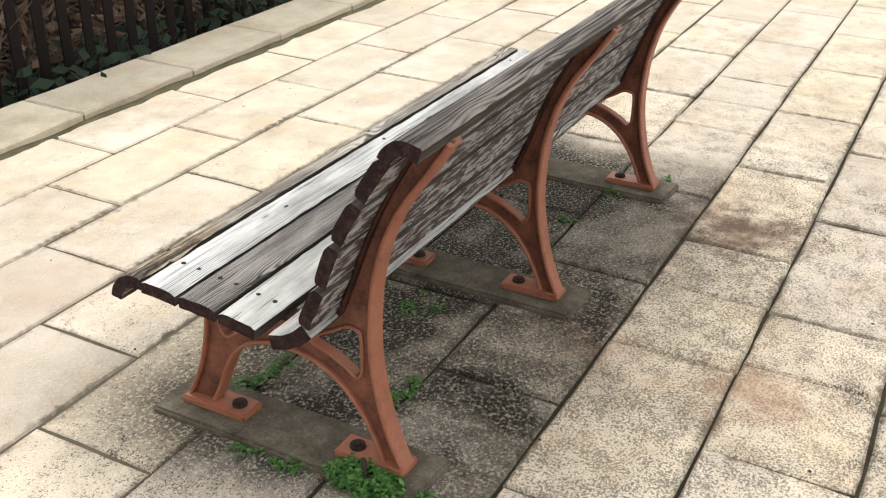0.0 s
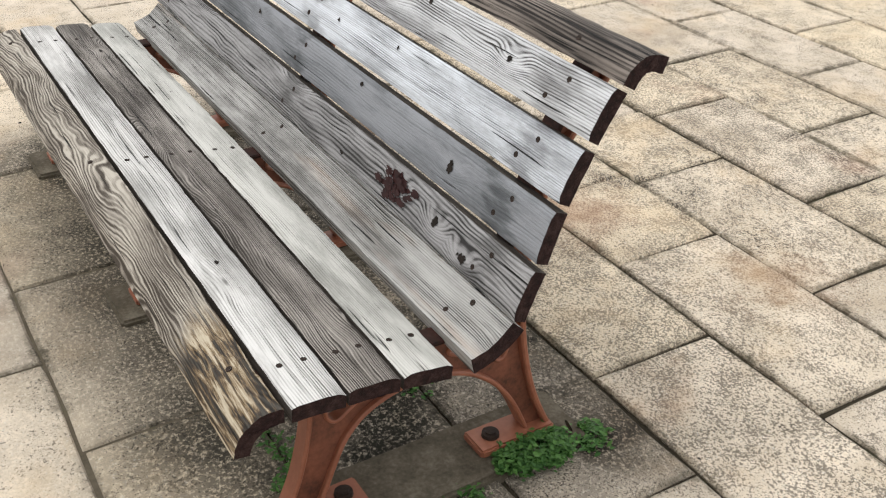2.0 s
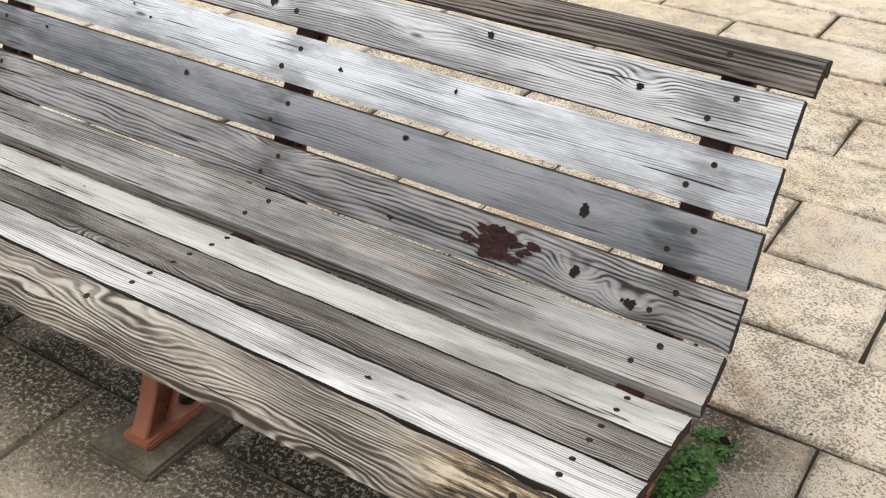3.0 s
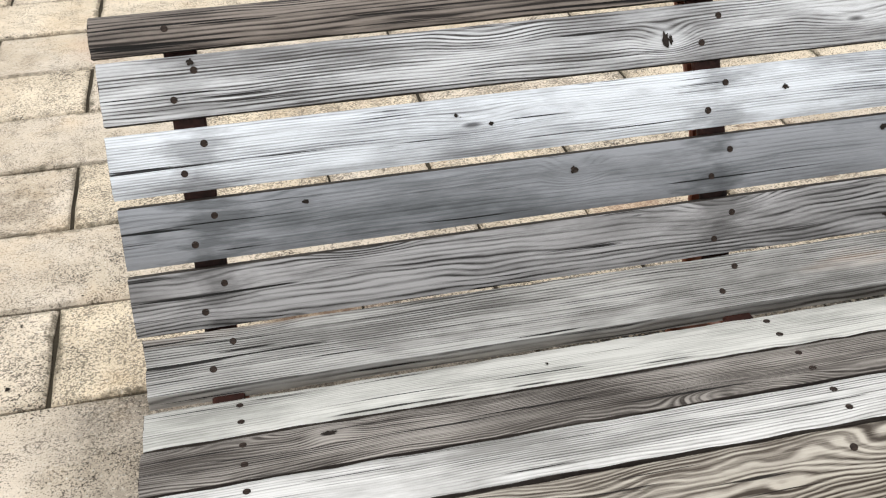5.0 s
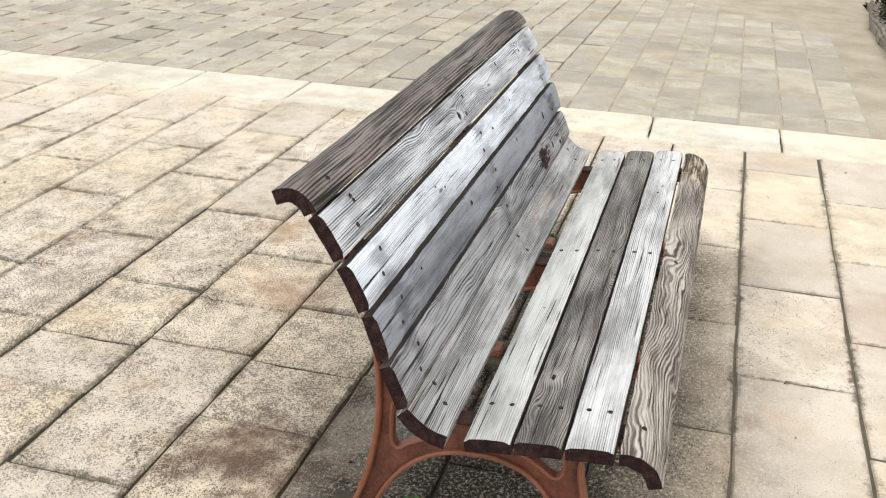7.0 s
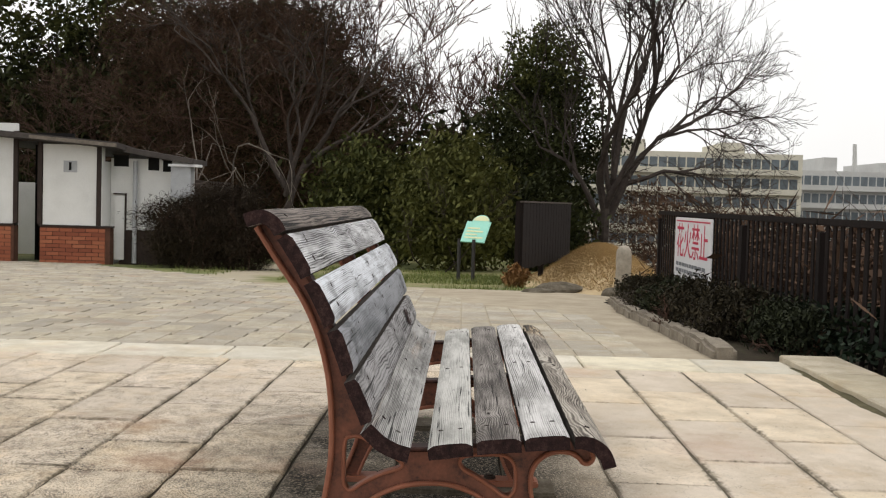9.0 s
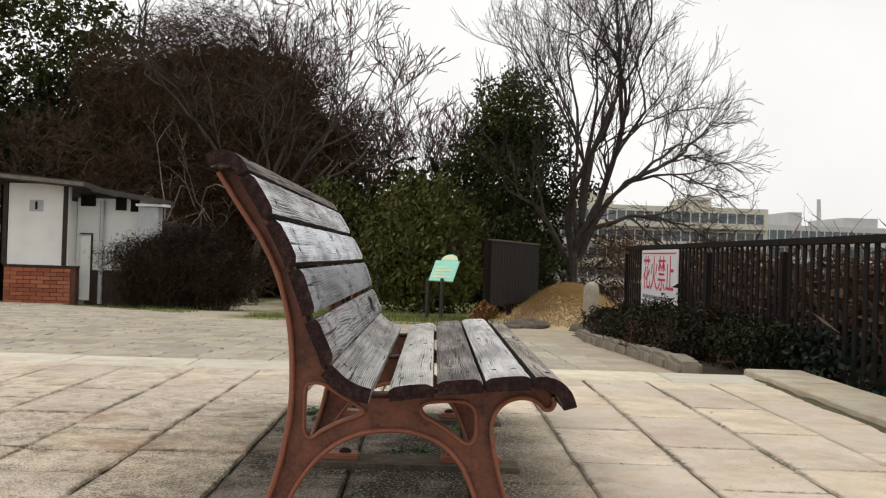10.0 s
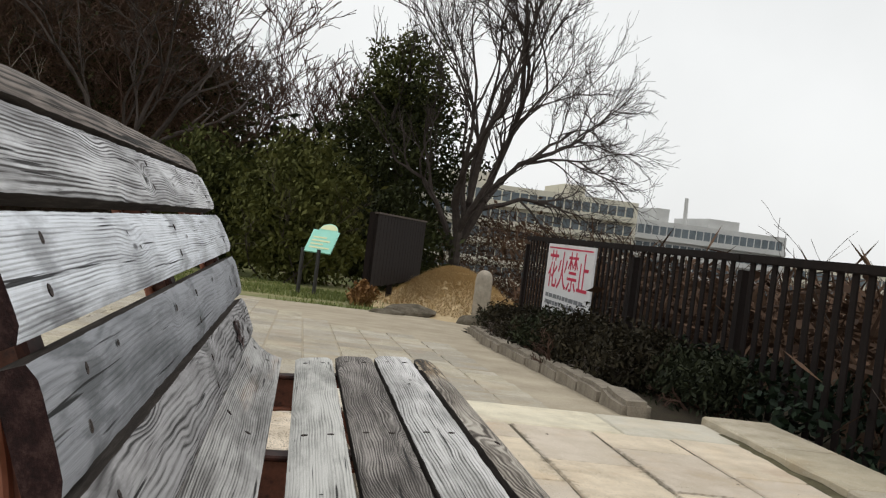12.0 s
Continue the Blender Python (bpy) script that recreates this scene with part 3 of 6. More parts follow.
def nose_rot(x, j, n):
    """The rotten stretch at the end of the front rail."""
    a = max(0.0, 1 - abs(x - 0.10) / 0.13)
    a += 0.7 * max(0.0, 1 - abs(x - 0.31) / 0.03) * (j < n // 2)
    return 0.011 * a * (0.4 + abs(noise.noise((x * 40, j * 0.9, 4.4))))


planks = {}
planks["nose"] = plank("brown rounded front rail plank, split and rotten at one end", WOOD["nose"], arc_section(NOSE, 0.026), 0.004, LENGTH, None, 0.008, nose_rot, 1)
for i, key in enumerate(SEAT):
    planks[key] = plank({"s1": "pale bleached seat plank", "s2": "brown-grey seat plank", "s3": "light grey seat plank"}[key], WOOD[key], section(*SEAT[key], TH, 0.0008), 0.003 * i, LENGTH - 0.002 * i, None, 0.003, None, 2 + i)
planks["corner"] = plank("hollowed silver-grey plank between seat and back", WOOD["corner"], arc_section(CORNER, 0.030), 0.004, LENGTH - 0.006, MAT["flaked"], 0.004, None, 7, False)
for i, key in enumerate(BACK):
    a, b = BACK[key]
    planks[key] = plank({"b1": "dark grey back plank with knots and red paint remains", "b2": "slate grey back plank", "b3": "blue-grey back plank", "b4": "silver back plank with strong grain"}[key], WOOD[key], section(a, b, TH, 0.0008), 0.002 * i, LENGTH - 0.002 * (i % 2), MAT["flaked"], 0.003, None, 10 + i)
planks["cap"] = plank("dark brown rounded top plank", WOOD["cap"], arc_section(CAP, 0.026), -0.004, LENGTH + 0.004, MAT["flaked"], 0.006, None, 20)


# screws: two in each plank over each leg, staggered
def screw_mesh(name, mat):
    bm = bmesh.new()
    cylinder(bm, (0, 0, -0.004), (0, 0, 0.0012), 0.0056, 0.0050, 12)
    box(bm, -0.0042, 0.0042, -0.0008, 0.0008, 0.0011, 0.0016)
    me = mesh_of(bm, name)
    me.materials.append(mat)
    return me


def ring_screw(name, mats):
    """A bright rim round a dark socket."""
    bm = bmesh.new()
    cylinder(bm, (0, 0, -0.004), (0, 0, 0.0012), 0.0060, 0.0053, 14)
    n0 = len(bm.faces)
    cylinder(bm, (0, 0, 0.0), (0, 0, 0.0016), 0.0034, 0.0034, 10)
    bm.faces.ensure_lookup_table()
    for f in bm.faces[n0:]:
        f.material_index = 1
    me = mesh_of(bm, name)
    for m in mats:
        me.materials.append(m)
    return me


SCREWS = [screw_mesh("rusty_screw", MAT["rust"]), ring_screw("steel_screw", (MAT["steel"], MAT["rust"]))]


def put_screws(key, line, fracs, pale):
    pts = [Vector(p) for p in line]
    for li, x in enumerate(LEG_X):
        for fi, f in enumerate(fracs):
            t = f * (len(pts) - 1)
            i = min(int(t), len(pts) - 2)
            p = pts[i].lerp(pts[i + 1], t - i)
            d = (pts[i + 1] - pts[i]).normalized()
            up = Vector((0, -d.y, d.x))
            if up.z < 0:
                up = -up
            if key[0] == "b" and up.y < 0:
                up = -up
            dx = (0.016 if fi == 0 else -0.016) * (1 if key[0] != "s" else (1 if fi else -1))
            m = Matrix.Translation((x + dx, p.x, p.y)) @ up.to_track_quat("Z", "Y").to_matrix().to_4x4()
            part("screw", SCREWS[1 if (li * 2 + fi + pale) % 3 == 0 else 0], None, planks[key], "", m)


for key in SEAT:
    put_screws(key, SEAT[key], (0.27, 0.73), {"s1": 1, "s2": 3, "s3": 0}[key])
for key in BACK:
    put_screws(key, BACK[key], (0.30, 0.74), {"b1": 2, "b2": 2, "b3": 1, "b4": 1}[key])
put_screws("corner", smooth_line(CORNER, 4), (0.40, 0.80), 2)
put_screws("nose", smooth_line(NOSE, 4), (0.30,), 0)
put_screws("cap", smooth_line(CAP, 4), (0.35,), 1)


# cast iron leg frames
REAR = [(-0.086, 0.722), (-0.045, 0.660), (0.004, 0.590), (0.036, 0.525), (0.057, 0.456), (0.068, 0.388), (0.072, 0.303), (0.068, 0.240), (0.056, 0.170), (0.040, 0.110), (0.020, 0.058), (0.002, 0.020)]
ARCH = [(0.052, 0.022), (0.066, 0.058), (0.084, 0.098), (0.106, 0.134), (0.134, 0.168), (0.176, 0.200), (0.228, 0.219), (0.290, 0.224), (0.334, 0.216), (0.376, 0.196), (0.410, 0.160), (0.432, 0.115), (0.452, 0.066), (0.474, 0.022)]
FRONT = [(0.540, 0.020), (0.520, 0.060), (0.498, 0.112), (0.482, 0.170), (0.472, 0.225), (0.474, 0.256), (0.488, 0.280), (0.512, 0.294), (0.540, 0.296), (0.560, 0.288), (0.572, 0.276), (0.586, 0.276), (0.594, 0.288), (0.590, 0.302)]
UNDER = [(0.590, 0.308), (0.570, 0.324), (0.534, 0.326), (0.445, 0.316), (0.355, 0.307), (0.262, 0.296), (0.215, 0.297), (0.180, 0.312), (0.150, 0.334), (0.134, 0.360), (0.104, 0.442), (0.070, 0.532), (0.028, 0.620), (-0.024, 0.706), (-0.050, 0.732), (-0.080, 0.732)]
HOLE_REAR = [(0.100, 0.300), (0.112, 0.312), (0.134, 0.312), (0.160, 0.296), (0.196, 0.276), (0.214, 0.262), (0.208, 0.252), (0.174, 0.240), (0.136, 0.220), (0.116, 0.206), (0.104, 0.210), (0.099, 0.232)]
HOLE_FRONT = [(0.330, 0.272), (0.345, 0.282), (0.396, 0.286), (0.424, 0.282), (0.438, 0.262), (0.440, 0.222), (0.432, 0.206), (0.418, 0.204), (0.392, 0.222), (0.360, 0.242), (0.336, 0.256)]


def ring_line(pts):
    n = len(pts)
    line = smooth_line(pts[-2:] + pts + pts[:2], 4)
    return line[8:8 + 4 * n]


def leg_frame(x):
    fr = new("leg_frame")
    fr.parent = bench
    fr.location = (x, 0, 0)
    tagged(fr, "red-brown painted cast iron bench leg frame")
    part("web", LEG_MESH["web"], MAT["iron_dark"], fr, "dark red iron web")
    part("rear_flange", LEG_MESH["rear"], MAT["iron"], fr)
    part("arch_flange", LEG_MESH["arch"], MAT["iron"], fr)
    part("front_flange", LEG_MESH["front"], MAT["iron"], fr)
    part("seat_rail", LEG_MESH["rail"], MAT["iron_rail"], fr, "iron rail under the planks, shade of the gaps in its colour")
    for k in ("hole_a", "hole_b"):
        part("rim", LEG_MESH[k], MAT["iron"], fr)
    for k in ("foot_a", "foot_b"):
        part("foot", LEG_MESH[k], MAT["iron"], fr)
    for y in (0.120, 0.414):
        part("anchor_bolt", LEG_MESH["bolt"], MAT["rust"], fr, "", pose(0, y, 0.034))
    return fr


LEG_MESH = {}
rear, arch, front, under = smooth_line(REAR, 4), smooth_line(ARCH, 4), smooth_line(FRONT, 4), smooth_line(UNDER, 2)
LEG_MESH["web"] = plate(rear + arch + front + under, [ring_line(HOLE_REAR), ring_line(HOLE_FRONT)], 0.014, 0.002)
for key, line, width, side in (("rear", rear, 0.044, 1), ("arch", arch, 0.036, 1), ("front", front, 0.038, 1), ("rail", under, 0.046, 1)):
    bm = bmesh.new()
    ribbon(bm, line, width, 0.011 if key == "rear" else 0.009, side)
    LEG_MESH[key] = mesh_of(bm, key, True)
for key, hole in (("hole_a", HOLE_REAR), ("hole_b", HOLE_FRONT)):
    bm = bmesh.new()
    ribbon(bm, ring_line(hole), 0.026, 0.007, 1, True)
    LEG_MESH[key] = mesh_of(bm, key, True)
for key, y0, y1 in (("foot_a", 0.000, 0.158), ("foot_b", 0.380, 0.546)):
    bm = bmesh.new()
    box(bm, -0.033, 0.033, y0, y1, 0.012, 0.030, 0.004)
    LEG_MESH[key] = mesh_of(bm, key, True)
bm = bmesh.new()
cylinder(bm, (0, 0, -0.006), (0, 0, 0.003), 0.017, 0.016, 14)
cylinder(bm, (0, 0, 0.003), (0, 0, 0.007), 0.0105, 0.0105, 6)
LEG_MESH["bolt"] = mesh_of(bm, "bolt")
for x in LEG_X:
    leg_frame(x)

# a chip through the paint of one rear leg
bm = bmesh.new()
rc = random.Random(9)
bm.faces.new([bm.verts.new((0.004 + 0.011 * math.cos(t) * rc.uniform(0.7, 1.2), 0.0355 + 0.0045 * math.sin(t) - 0.0012, 0.100 + 0.013 * math.sin(t))) for t in [2 * math.pi * k / 10 for k in range(10)]])
chip = part("paint_chip", bm, MAT["rust"], bench.children[-3], "dark chip in the paint")

# ---- ground, paving, kerb ----
def ground_z(x, y):
    """Level of the earth under everything: flat at the bench, falling gently towards the toilet block and dropping behind the kerb."""
    z = -0.035 - 0.036 * min(12.0, max(0.0, -1.75 - x)) - 0.022 * max(0.0, -13.75 - x)
    if y > 2.25 and x > -1.7:
        z -= min(0.32, (y - 2.25) * 0.9)
    if x < -26:
        z -= 0.02 * (-26 - x)
    if y > 4:
        z -= min(14.0, 0.5 * (y - 4))
    return z


def sheet(name, xs, ys, f, mat, label, category):
    bm = bmesh.new()
    vs = [[bm.verts.new((x, y, f(x, y))) for y in ys] for x in xs]
    for i in range(len(xs) - 1):
        for j in range(len(ys) - 1):
            bm.faces.new((vs[i][j], vs[i + 1][j], vs[i + 1][j + 1], vs[i][j + 1]))
    me = mesh_of(bm, name)
    me.materials.append(mat)
    return tagged(new(name, me), label, category, "", "structure")


gx = [-1500, -400, -150, -80, -50, -40, -32, -26] + [-24 + i * 0.8 for i in range(46)] + [16, 25, 60, 200, 1500]
gy = [-1500, -300, -80, -40, -25, -16, -12, -9, -6, -3, -1, 0, 1, 1.6, 2.0, 2.16, 2.3, 2.55, 2.8, 3.2, 4, 6, 10, 20, 40, 100, 400, 1500]
ground = sheet("ground", gx, gy, ground_z, MAT["joint"], "dark trodden soil between and beyond the paving", "ground")

PITCH_X, PITCH_Y, LINE_Y, LINE_X = 0.614, 0.310, -0.165, 0.184
FRONT_X = 0.601
paving = tagged(new("pavement"), "pale stone slab paving in running bond, with grime and painted shade under the bench", "pavement", "", "structure")


def slab_mesh(w, d, h, seed):
    """A slab with slightly uneven, chipped edges; its top lies at z = 0."""
    rnd = random.Random(seed)
    bm = bmesh.new()
    c = 0.005
    edge = []
    for (x0, y0), (x1, y1), n in (((-1, -1), (1, -1), 5), ((1, -1), (1, 1), 3), ((1, 1), (-1, 1), 5), ((-1, 1), (-1, -1), 3)):
        for k in range(n):
            t = k / n
            edge.append(((x0 + (x1 - x0) * t) * w / 2 + rnd.uniform(-0.0028, 0.0022) * (abs(y0 + y1) < 1 or k == 0), (y0 + (y1 - y0) * t) * d / 2 + rnd.uniform(-0.0028, 0.0022) * (abs(x0 + x1) < 1 or k == 0)))
    rings = [[], [], []]
    for x, y in edge:
        e = c * rnd.uniform(0.7, 1.7)
        f = Vector((x, y)).length
        rings[0].append(bm.verts.new((x, y, -h)))
        rings[1].append(bm.verts.new((x, y, -e)))
        rings[2].append(bm.verts.new((x - math.copysign(min(e, abs(x)), x) * (abs(x) > w / 2 - 0.012), y - math.copysign(e, y) * (abs(y) > d / 2 - 0.012), 0)))
    n = len(edge)
    for r, s in zip(rings, rings[1:]):
        for j in range(n):
            bm.faces.new((r[j], r[(j + 1) % n], s[(j + 1) % n], s[j]))
    bm.faces.new(rings[-1])
    return mesh_of(bm, "slab")


def quad_slab(verts, faces, x, y, z, w, d, h, c=0.006):
    k = len(verts)
    for zz, e in ((z - h, 0), (z - c, 0), (z, c)):
        verts += [(x - w / 2 + e, y - d / 2 + e, zz), (x + w / 2 - e, y - d / 2 + e, zz), (x + w / 2 - e, y + d / 2 - e, zz), (x - w / 2 + e, y + d / 2 - e, zz)]
    for b in (k, k + 4):
        for j in range(4):
            faces.append((b + j, b + (j + 1) % 4, b + 4 + (j + 1) % 4, b + 4 + j))
    faces.append((k + 8, k + 9, k + 10, k + 11))


def joined(name, verts, faces, mat, parent=None, label="", category="", kind="stuff"):
    me = bpy.data.meshes.new(name)
    me.from_pydata(verts, [], faces)
    me.materials.append(mat)
    ob = new(name, me)
    ob.parent = parent
    return tagged(ob, label, category, "", kind)


bed = sheet("joint_bed", [-1.33, 3, 8, 13.8], [-11.5, -6, -2, 0.455], lambda x, y: -0.010, MAT["joint"], "soil and moss filling the paving joints", "ground")
sheet("joint_sand", [-1.33, 3, 8, 13.8], [0.455, 1.2, 1.985], lambda x, y: -0.005, MAT["dusty"], "dusty sand filling the paving joints", "ground")
SLABS = [slab_mesh(PITCH_X - 0.009, PITCH_Y - 0.008, 0.05, 40 + i) for i in range(6)]
SLABS += [slab_mesh(FRONT_X - 0.0055, PITCH_Y - 0.0045, 0.05, 60 + i) for i in range(6)]
# slabs cut in two on laying: (course, slab) and the length of the first piece
CUTS = {(-1, 1): 0.33, (-2, 0): 0.355, (-3, 1): 0.36, (-4, 4): 0.25, (0, 3): 0.30}
PIECES = {}
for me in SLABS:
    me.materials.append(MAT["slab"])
rnd = random.Random(5)
far_v, far_f = [], []
near_count = 0
for row in range(-36, 8):
    y = LINE_Y + (row + 0.5) * PITCH_Y
    depth = PITCH_Y
    if y + PITCH_Y / 2 > 1.982:
        depth = 1.982 - (y - PITCH_Y / 2)
        y = 1.982 - depth / 2
        if depth < 0.1:
            continue
    for colm in range(-4, 22):
        pitch = FRONT_X if row >= 2 else PITCH_X
        x = LINE_X + (colm + (0.5 if row % 2 == 0 else 0.0) + 0.5) * pitch
        x0, x1 = x - pitch / 2, x + pitch / 2
        if x1 < -1.28:
            continue
        tilt = (rnd.uniform(-0.25, 0.25), rnd.uniform(-0.2, 0.2), rnd.uniform(-0.15, 0.15))
        dz = rnd.uniform(-0.0025, 0.0015)
        if x0 < -1.325:
            quad_slab(far_v, far_f, (-1.325 + x1) / 2, y, dz, x1 + 1.325 - 0.009, depth - 0.009, 0.05)
        elif (row, colm) in CUTS:
            first = CUTS[row, colm]
            for a, w in ((x0, first), (x0 + first, pitch - first)):
                if (row, w) not in PIECES:
                    PIECES[row, w] = slab_mesh(w - 0.006, PITCH_Y - 0.008, 0.05, 80 + len(PIECES))
                    PIECES[row, w].materials.append(MAT["slab"])
                part("slab", PIECES[row, w], None, paving, "", pose(a + w / 2, y, dz, *tilt))
        elif depth == PITCH_Y and -1.4 < x < 3.6 and -3.5 < y and near_count < 300:
            part("slab", SLABS[rnd.randrange(6) + (6 if row >= 2 else 0)], None, paving, "", pose(x, y, dz, *tilt))
            near_count += 1
        else:
            quad_slab(far_v, far_f, x, y, dz, pitch - 0.009, depth - 0.008, 0.05)
joined("far_slabs", far_v, far_f, MAT["slab_far"], paving)

# the pale strip across the paving
strip = tagged(new("paving_strip"), "strip of smooth cream stone slabs across the paving", "pavement", "", "structure")
def strip_x(y):
    """Middle of the strip, which runs a little askew to the slabs."""
    return -1.488 + 0.02 * (1.5 - max(-4.0, y))


me = slab_mesh(0.400, 0.580, 0.06, 90)
me.materials.append(MAT["strip"])
for i in range(-22, 2):
    y = 0.335 + 0.588 * i + 0.294
    part("slab", me, None, strip, "", pose(strip_x(y), y, 0.003 + 0.001 * (i % 3), 0, 0, 1.15 if y > -4 else 0))

me = slab_mesh(0.400, 0.474, 0.06, 91)
me.materials.append(MAT["strip"])
part("slab", me, None, strip, "", pose(strip_x(1.75), 1.752, 0.003, 0, 0, 1.15))

# smaller tiles of the plaza beyond the strip
tv, tf = [], []
rnd = random.Random(8)
y = 1.34
while y > -16:
    prev = strip_x(y - 0.1) - 0.212 + rnd.uniform(-0.004, 0.0)
    edge = -8.15 + 0.5 * noise.noise((y * 0.7, 3, 1)) - max(0.0, -y - 1.6) * 1.2
    edge = max(edge, -13.3)
    if y > 0.1:
        edge = -4.5 - 1.7 * (1.34 - y) + 0.7 * noise.noise((y * 2.1, 5, 1))
    first = rnd.uniform(0.1, 0.3)
    while prev > edge:
        w = first or rnd.choice((0.205, 0.305, 0.305, 0.41))
        first = 0
        x1, x0 = prev, prev - w
        quad_slab(tv, tf, (x0 + x1) / 2, y - 0.1, ground_z((x0 + x1) / 2, 0) + 0.034 + rnd.uniform(-0.002, 0.002), w - 0.009, 0.196, 0.04, 0.003)
        prev = x0
    y -= 0.205
plaza = joined("plaza_tiles", tv, tf, MAT["tile"], None, "worn grey-beige paving tiles of the plaza", "pavement", "stuff")

# concrete footings under the leg frames
def footing(x):
    bm = bmesh.new()
    box(bm, -0.076, 0.076, -0.052, 0.592, -0.03, 0.0135, 0.006)
    for v in bm.verts:
        v.co += Vector((noise.noise(v.co * 9), noise.noise(v.co * 9 + Vector((4, 0, 0))), 0)) * 0.006
    me = mesh_of(bm, "concrete_footing", True)
    me.materials.append(MAT["concrete"])
    ob = new("concrete_footing", me)
    ob.location = (x, 0, 0)
    return tagged(ob, "worn grey concrete footing under a bench leg", "footing", "footings under the bench")


for x in LEG_X:
    footing(x)

# raised kerb along the fence
kerb = tagged(new("kerb"), "low raised kerb of cream stone blocks along the fence", "kerb", "", "structure")
me = slab_mesh(0.590, 0.300, 0.12, 77)
me.materials.append(MAT["kerb"])
for i in range(18):
    part("kerb_stone", me, None, kerb, "", pose(-1.735 + 0.298 + 0.597 * i, 2.14, 0.034, 0, 0, 0))



# soil washed against the kerb
bm = bmesh.new()
prev = None
for i in range(220):
    x = -1.5 + i * 0.05
    w = 0.012 + 0.030 * noise.noise((x * 2.3, 0, 0)) + 0.020 * noise.noise((x * 11, 0, 3))
    h = 0.007 + 0.008 * noise.noise((x * 5, 7, 0))
    cur = [bm.verts.new((x, 1.9905, h)), bm.verts.new((x, 1.981 - max(0.0, w) * 0.6, 0.004)), bm.verts.new((x, 1.966 - max(0.0, w), -0.002))]
    if prev:
        bm.faces.new((prev[0], prev[1], cur[1], cur[0])), bm.faces.new((prev[1], prev[2], cur[2], cur[1]))
    prev = cur
me = mesh_of(bm, "soil_drift", True)
me.materials.append(MAT["drift"])
tagged(new("soil_drift", me), "dark soil washed against the foot of the kerb", "soil", "", "structure")

# ---- plants ----
def tube(verts, faces, pts, radii, sides):
    k0 = len(verts)
    for i, (p, r) in enumerate(zip(pts, radii)):
        d = (pts[min(i + 1, len(pts) - 1)] - pts[max(i - 1, 0)]).normalized()
        a = d.orthogonal().normalized()
        b = d.cross(a)
        for j in range(sides):
            t = 2 * math.pi * j / sides
            verts.append(p + (a * math.cos(t) + b * math.sin(t)) * r)
    for i in range(len(pts) - 1):
        for j in range(sides):
            u, v = k0 + i * sides + j, k0 + i * sides + (j + 1) % sides
            faces.append((u, v, v + sides, u + sides))


def grow(verts, faces, p, d, length, r, depth, rnd, spread=0.6, kids=3, lift=0.12, shrink=0.68, tips=None, thin=0.0035):
    """A limb with bends, and smaller limbs from it."""
    n = 4 if depth > 1 else 3
    pts, radii = [p.copy()], [r]
    q, dd = p.copy(), d.copy()
    for i in range(n):
        dd = (dd + Vector((rnd.gauss(0, 1), rnd.gauss(0, 1), rnd.gauss(0, 1))) * 0.17 + Vector((0, 0, lift * 0.4))).normalized()
        q = q + dd * (length / n)
        pts.append(q.copy())
        radii.append(max(thin, r * (1 - 0.55 * (i + 1) / n)))
    tube(verts, faces, pts, radii, 7 if r > 0.05 else 4 if r > 0.012 else 3)
    if depth <= 0:
        if tips is not None:
            tips.append(q)
        return
    for k in range(kids):
        t = rnd.uniform(0.35, 1.0) if k else 1.0
        i = min(n - 1, int(t * n))
        base = pts[i].lerp(pts[i + 1], t * n - i) if t < 1 else pts[-1]
        side = Vector((rnd.gauss(0, 1), rnd.gauss(0, 1), rnd.gauss(0, 0.7))).normalized()
        nd = (dd + side * spread * rnd.uniform(0.6, 1.2) + Vector((0, 0, lift))).normalized()
        grow(verts, faces, base, nd, length * shrink * rnd.uniform(0.8, 1.15), max(thin, r * (0.50 if k else 0.56)), depth - 1, rnd, spread, kids, lift, shrink, tips, thin)


def leaf_cloud(verts, faces, centres, per, radius, size, rnd, flat=0.75, slim=0.3):
    for c in centres:
        for _ in range(per):
            o = Vector((rnd.gauss(0, 1), rnd.gauss(0, 1), rnd.gauss(0, flat))) * radius * 0.55
            p = c + o
            u = Vector((rnd.gauss(0, 1), rnd.gauss(0, 1), rnd.gauss(0, 1))).normalized()
            w = u.orthogonal().normalized()
            s = size * rnd.uniform(0.6, 1.3)
            k = len(verts)
            verts += [p - u * s * 0.6, p + w * s * slim, p + u * s * 0.6, p - w * s * slim]
            faces.append((k, k + 1, k + 2, k + 3))


def crown_centres(centre, radii, n, rnd, seed, hollow=0.35):
    out = []
    while len(out) < n:
        v = Vector((rnd.gauss(0, 1), rnd.gauss(0, 1), rnd.gauss(0, 1))).normalized()
        t = rnd.uniform(hollow, 1.0) ** 0.6
        bumps = 1 + 0.30 * noise.noise(v * 2.3 + Vector((seed, 0, 0))) + 0.14 * noise.noise(v * 6 + Vector((0, seed, 0)))
        p = Vector(centre) + Vector((v.x * radii[0], v.y * radii[1], v.z * radii[2])) * t * bumps
        out.append(p)
    return out


def as_mesh(name, verts, faces, mat):
    me = bpy.data.meshes.new(name)
    me.from_pydata([tuple(v) for v in verts], [], faces)
    me.materials.append(mat)
    return me


def leaf_material(name, dark, light, rough=0.8):
    return island_tint(name, [(0.15, dark), (0.6, tuple((a + b) / 2 for a, b in zip(dark, light))), (0.9, light)], 0.9, rough, 0.0, 0.55)


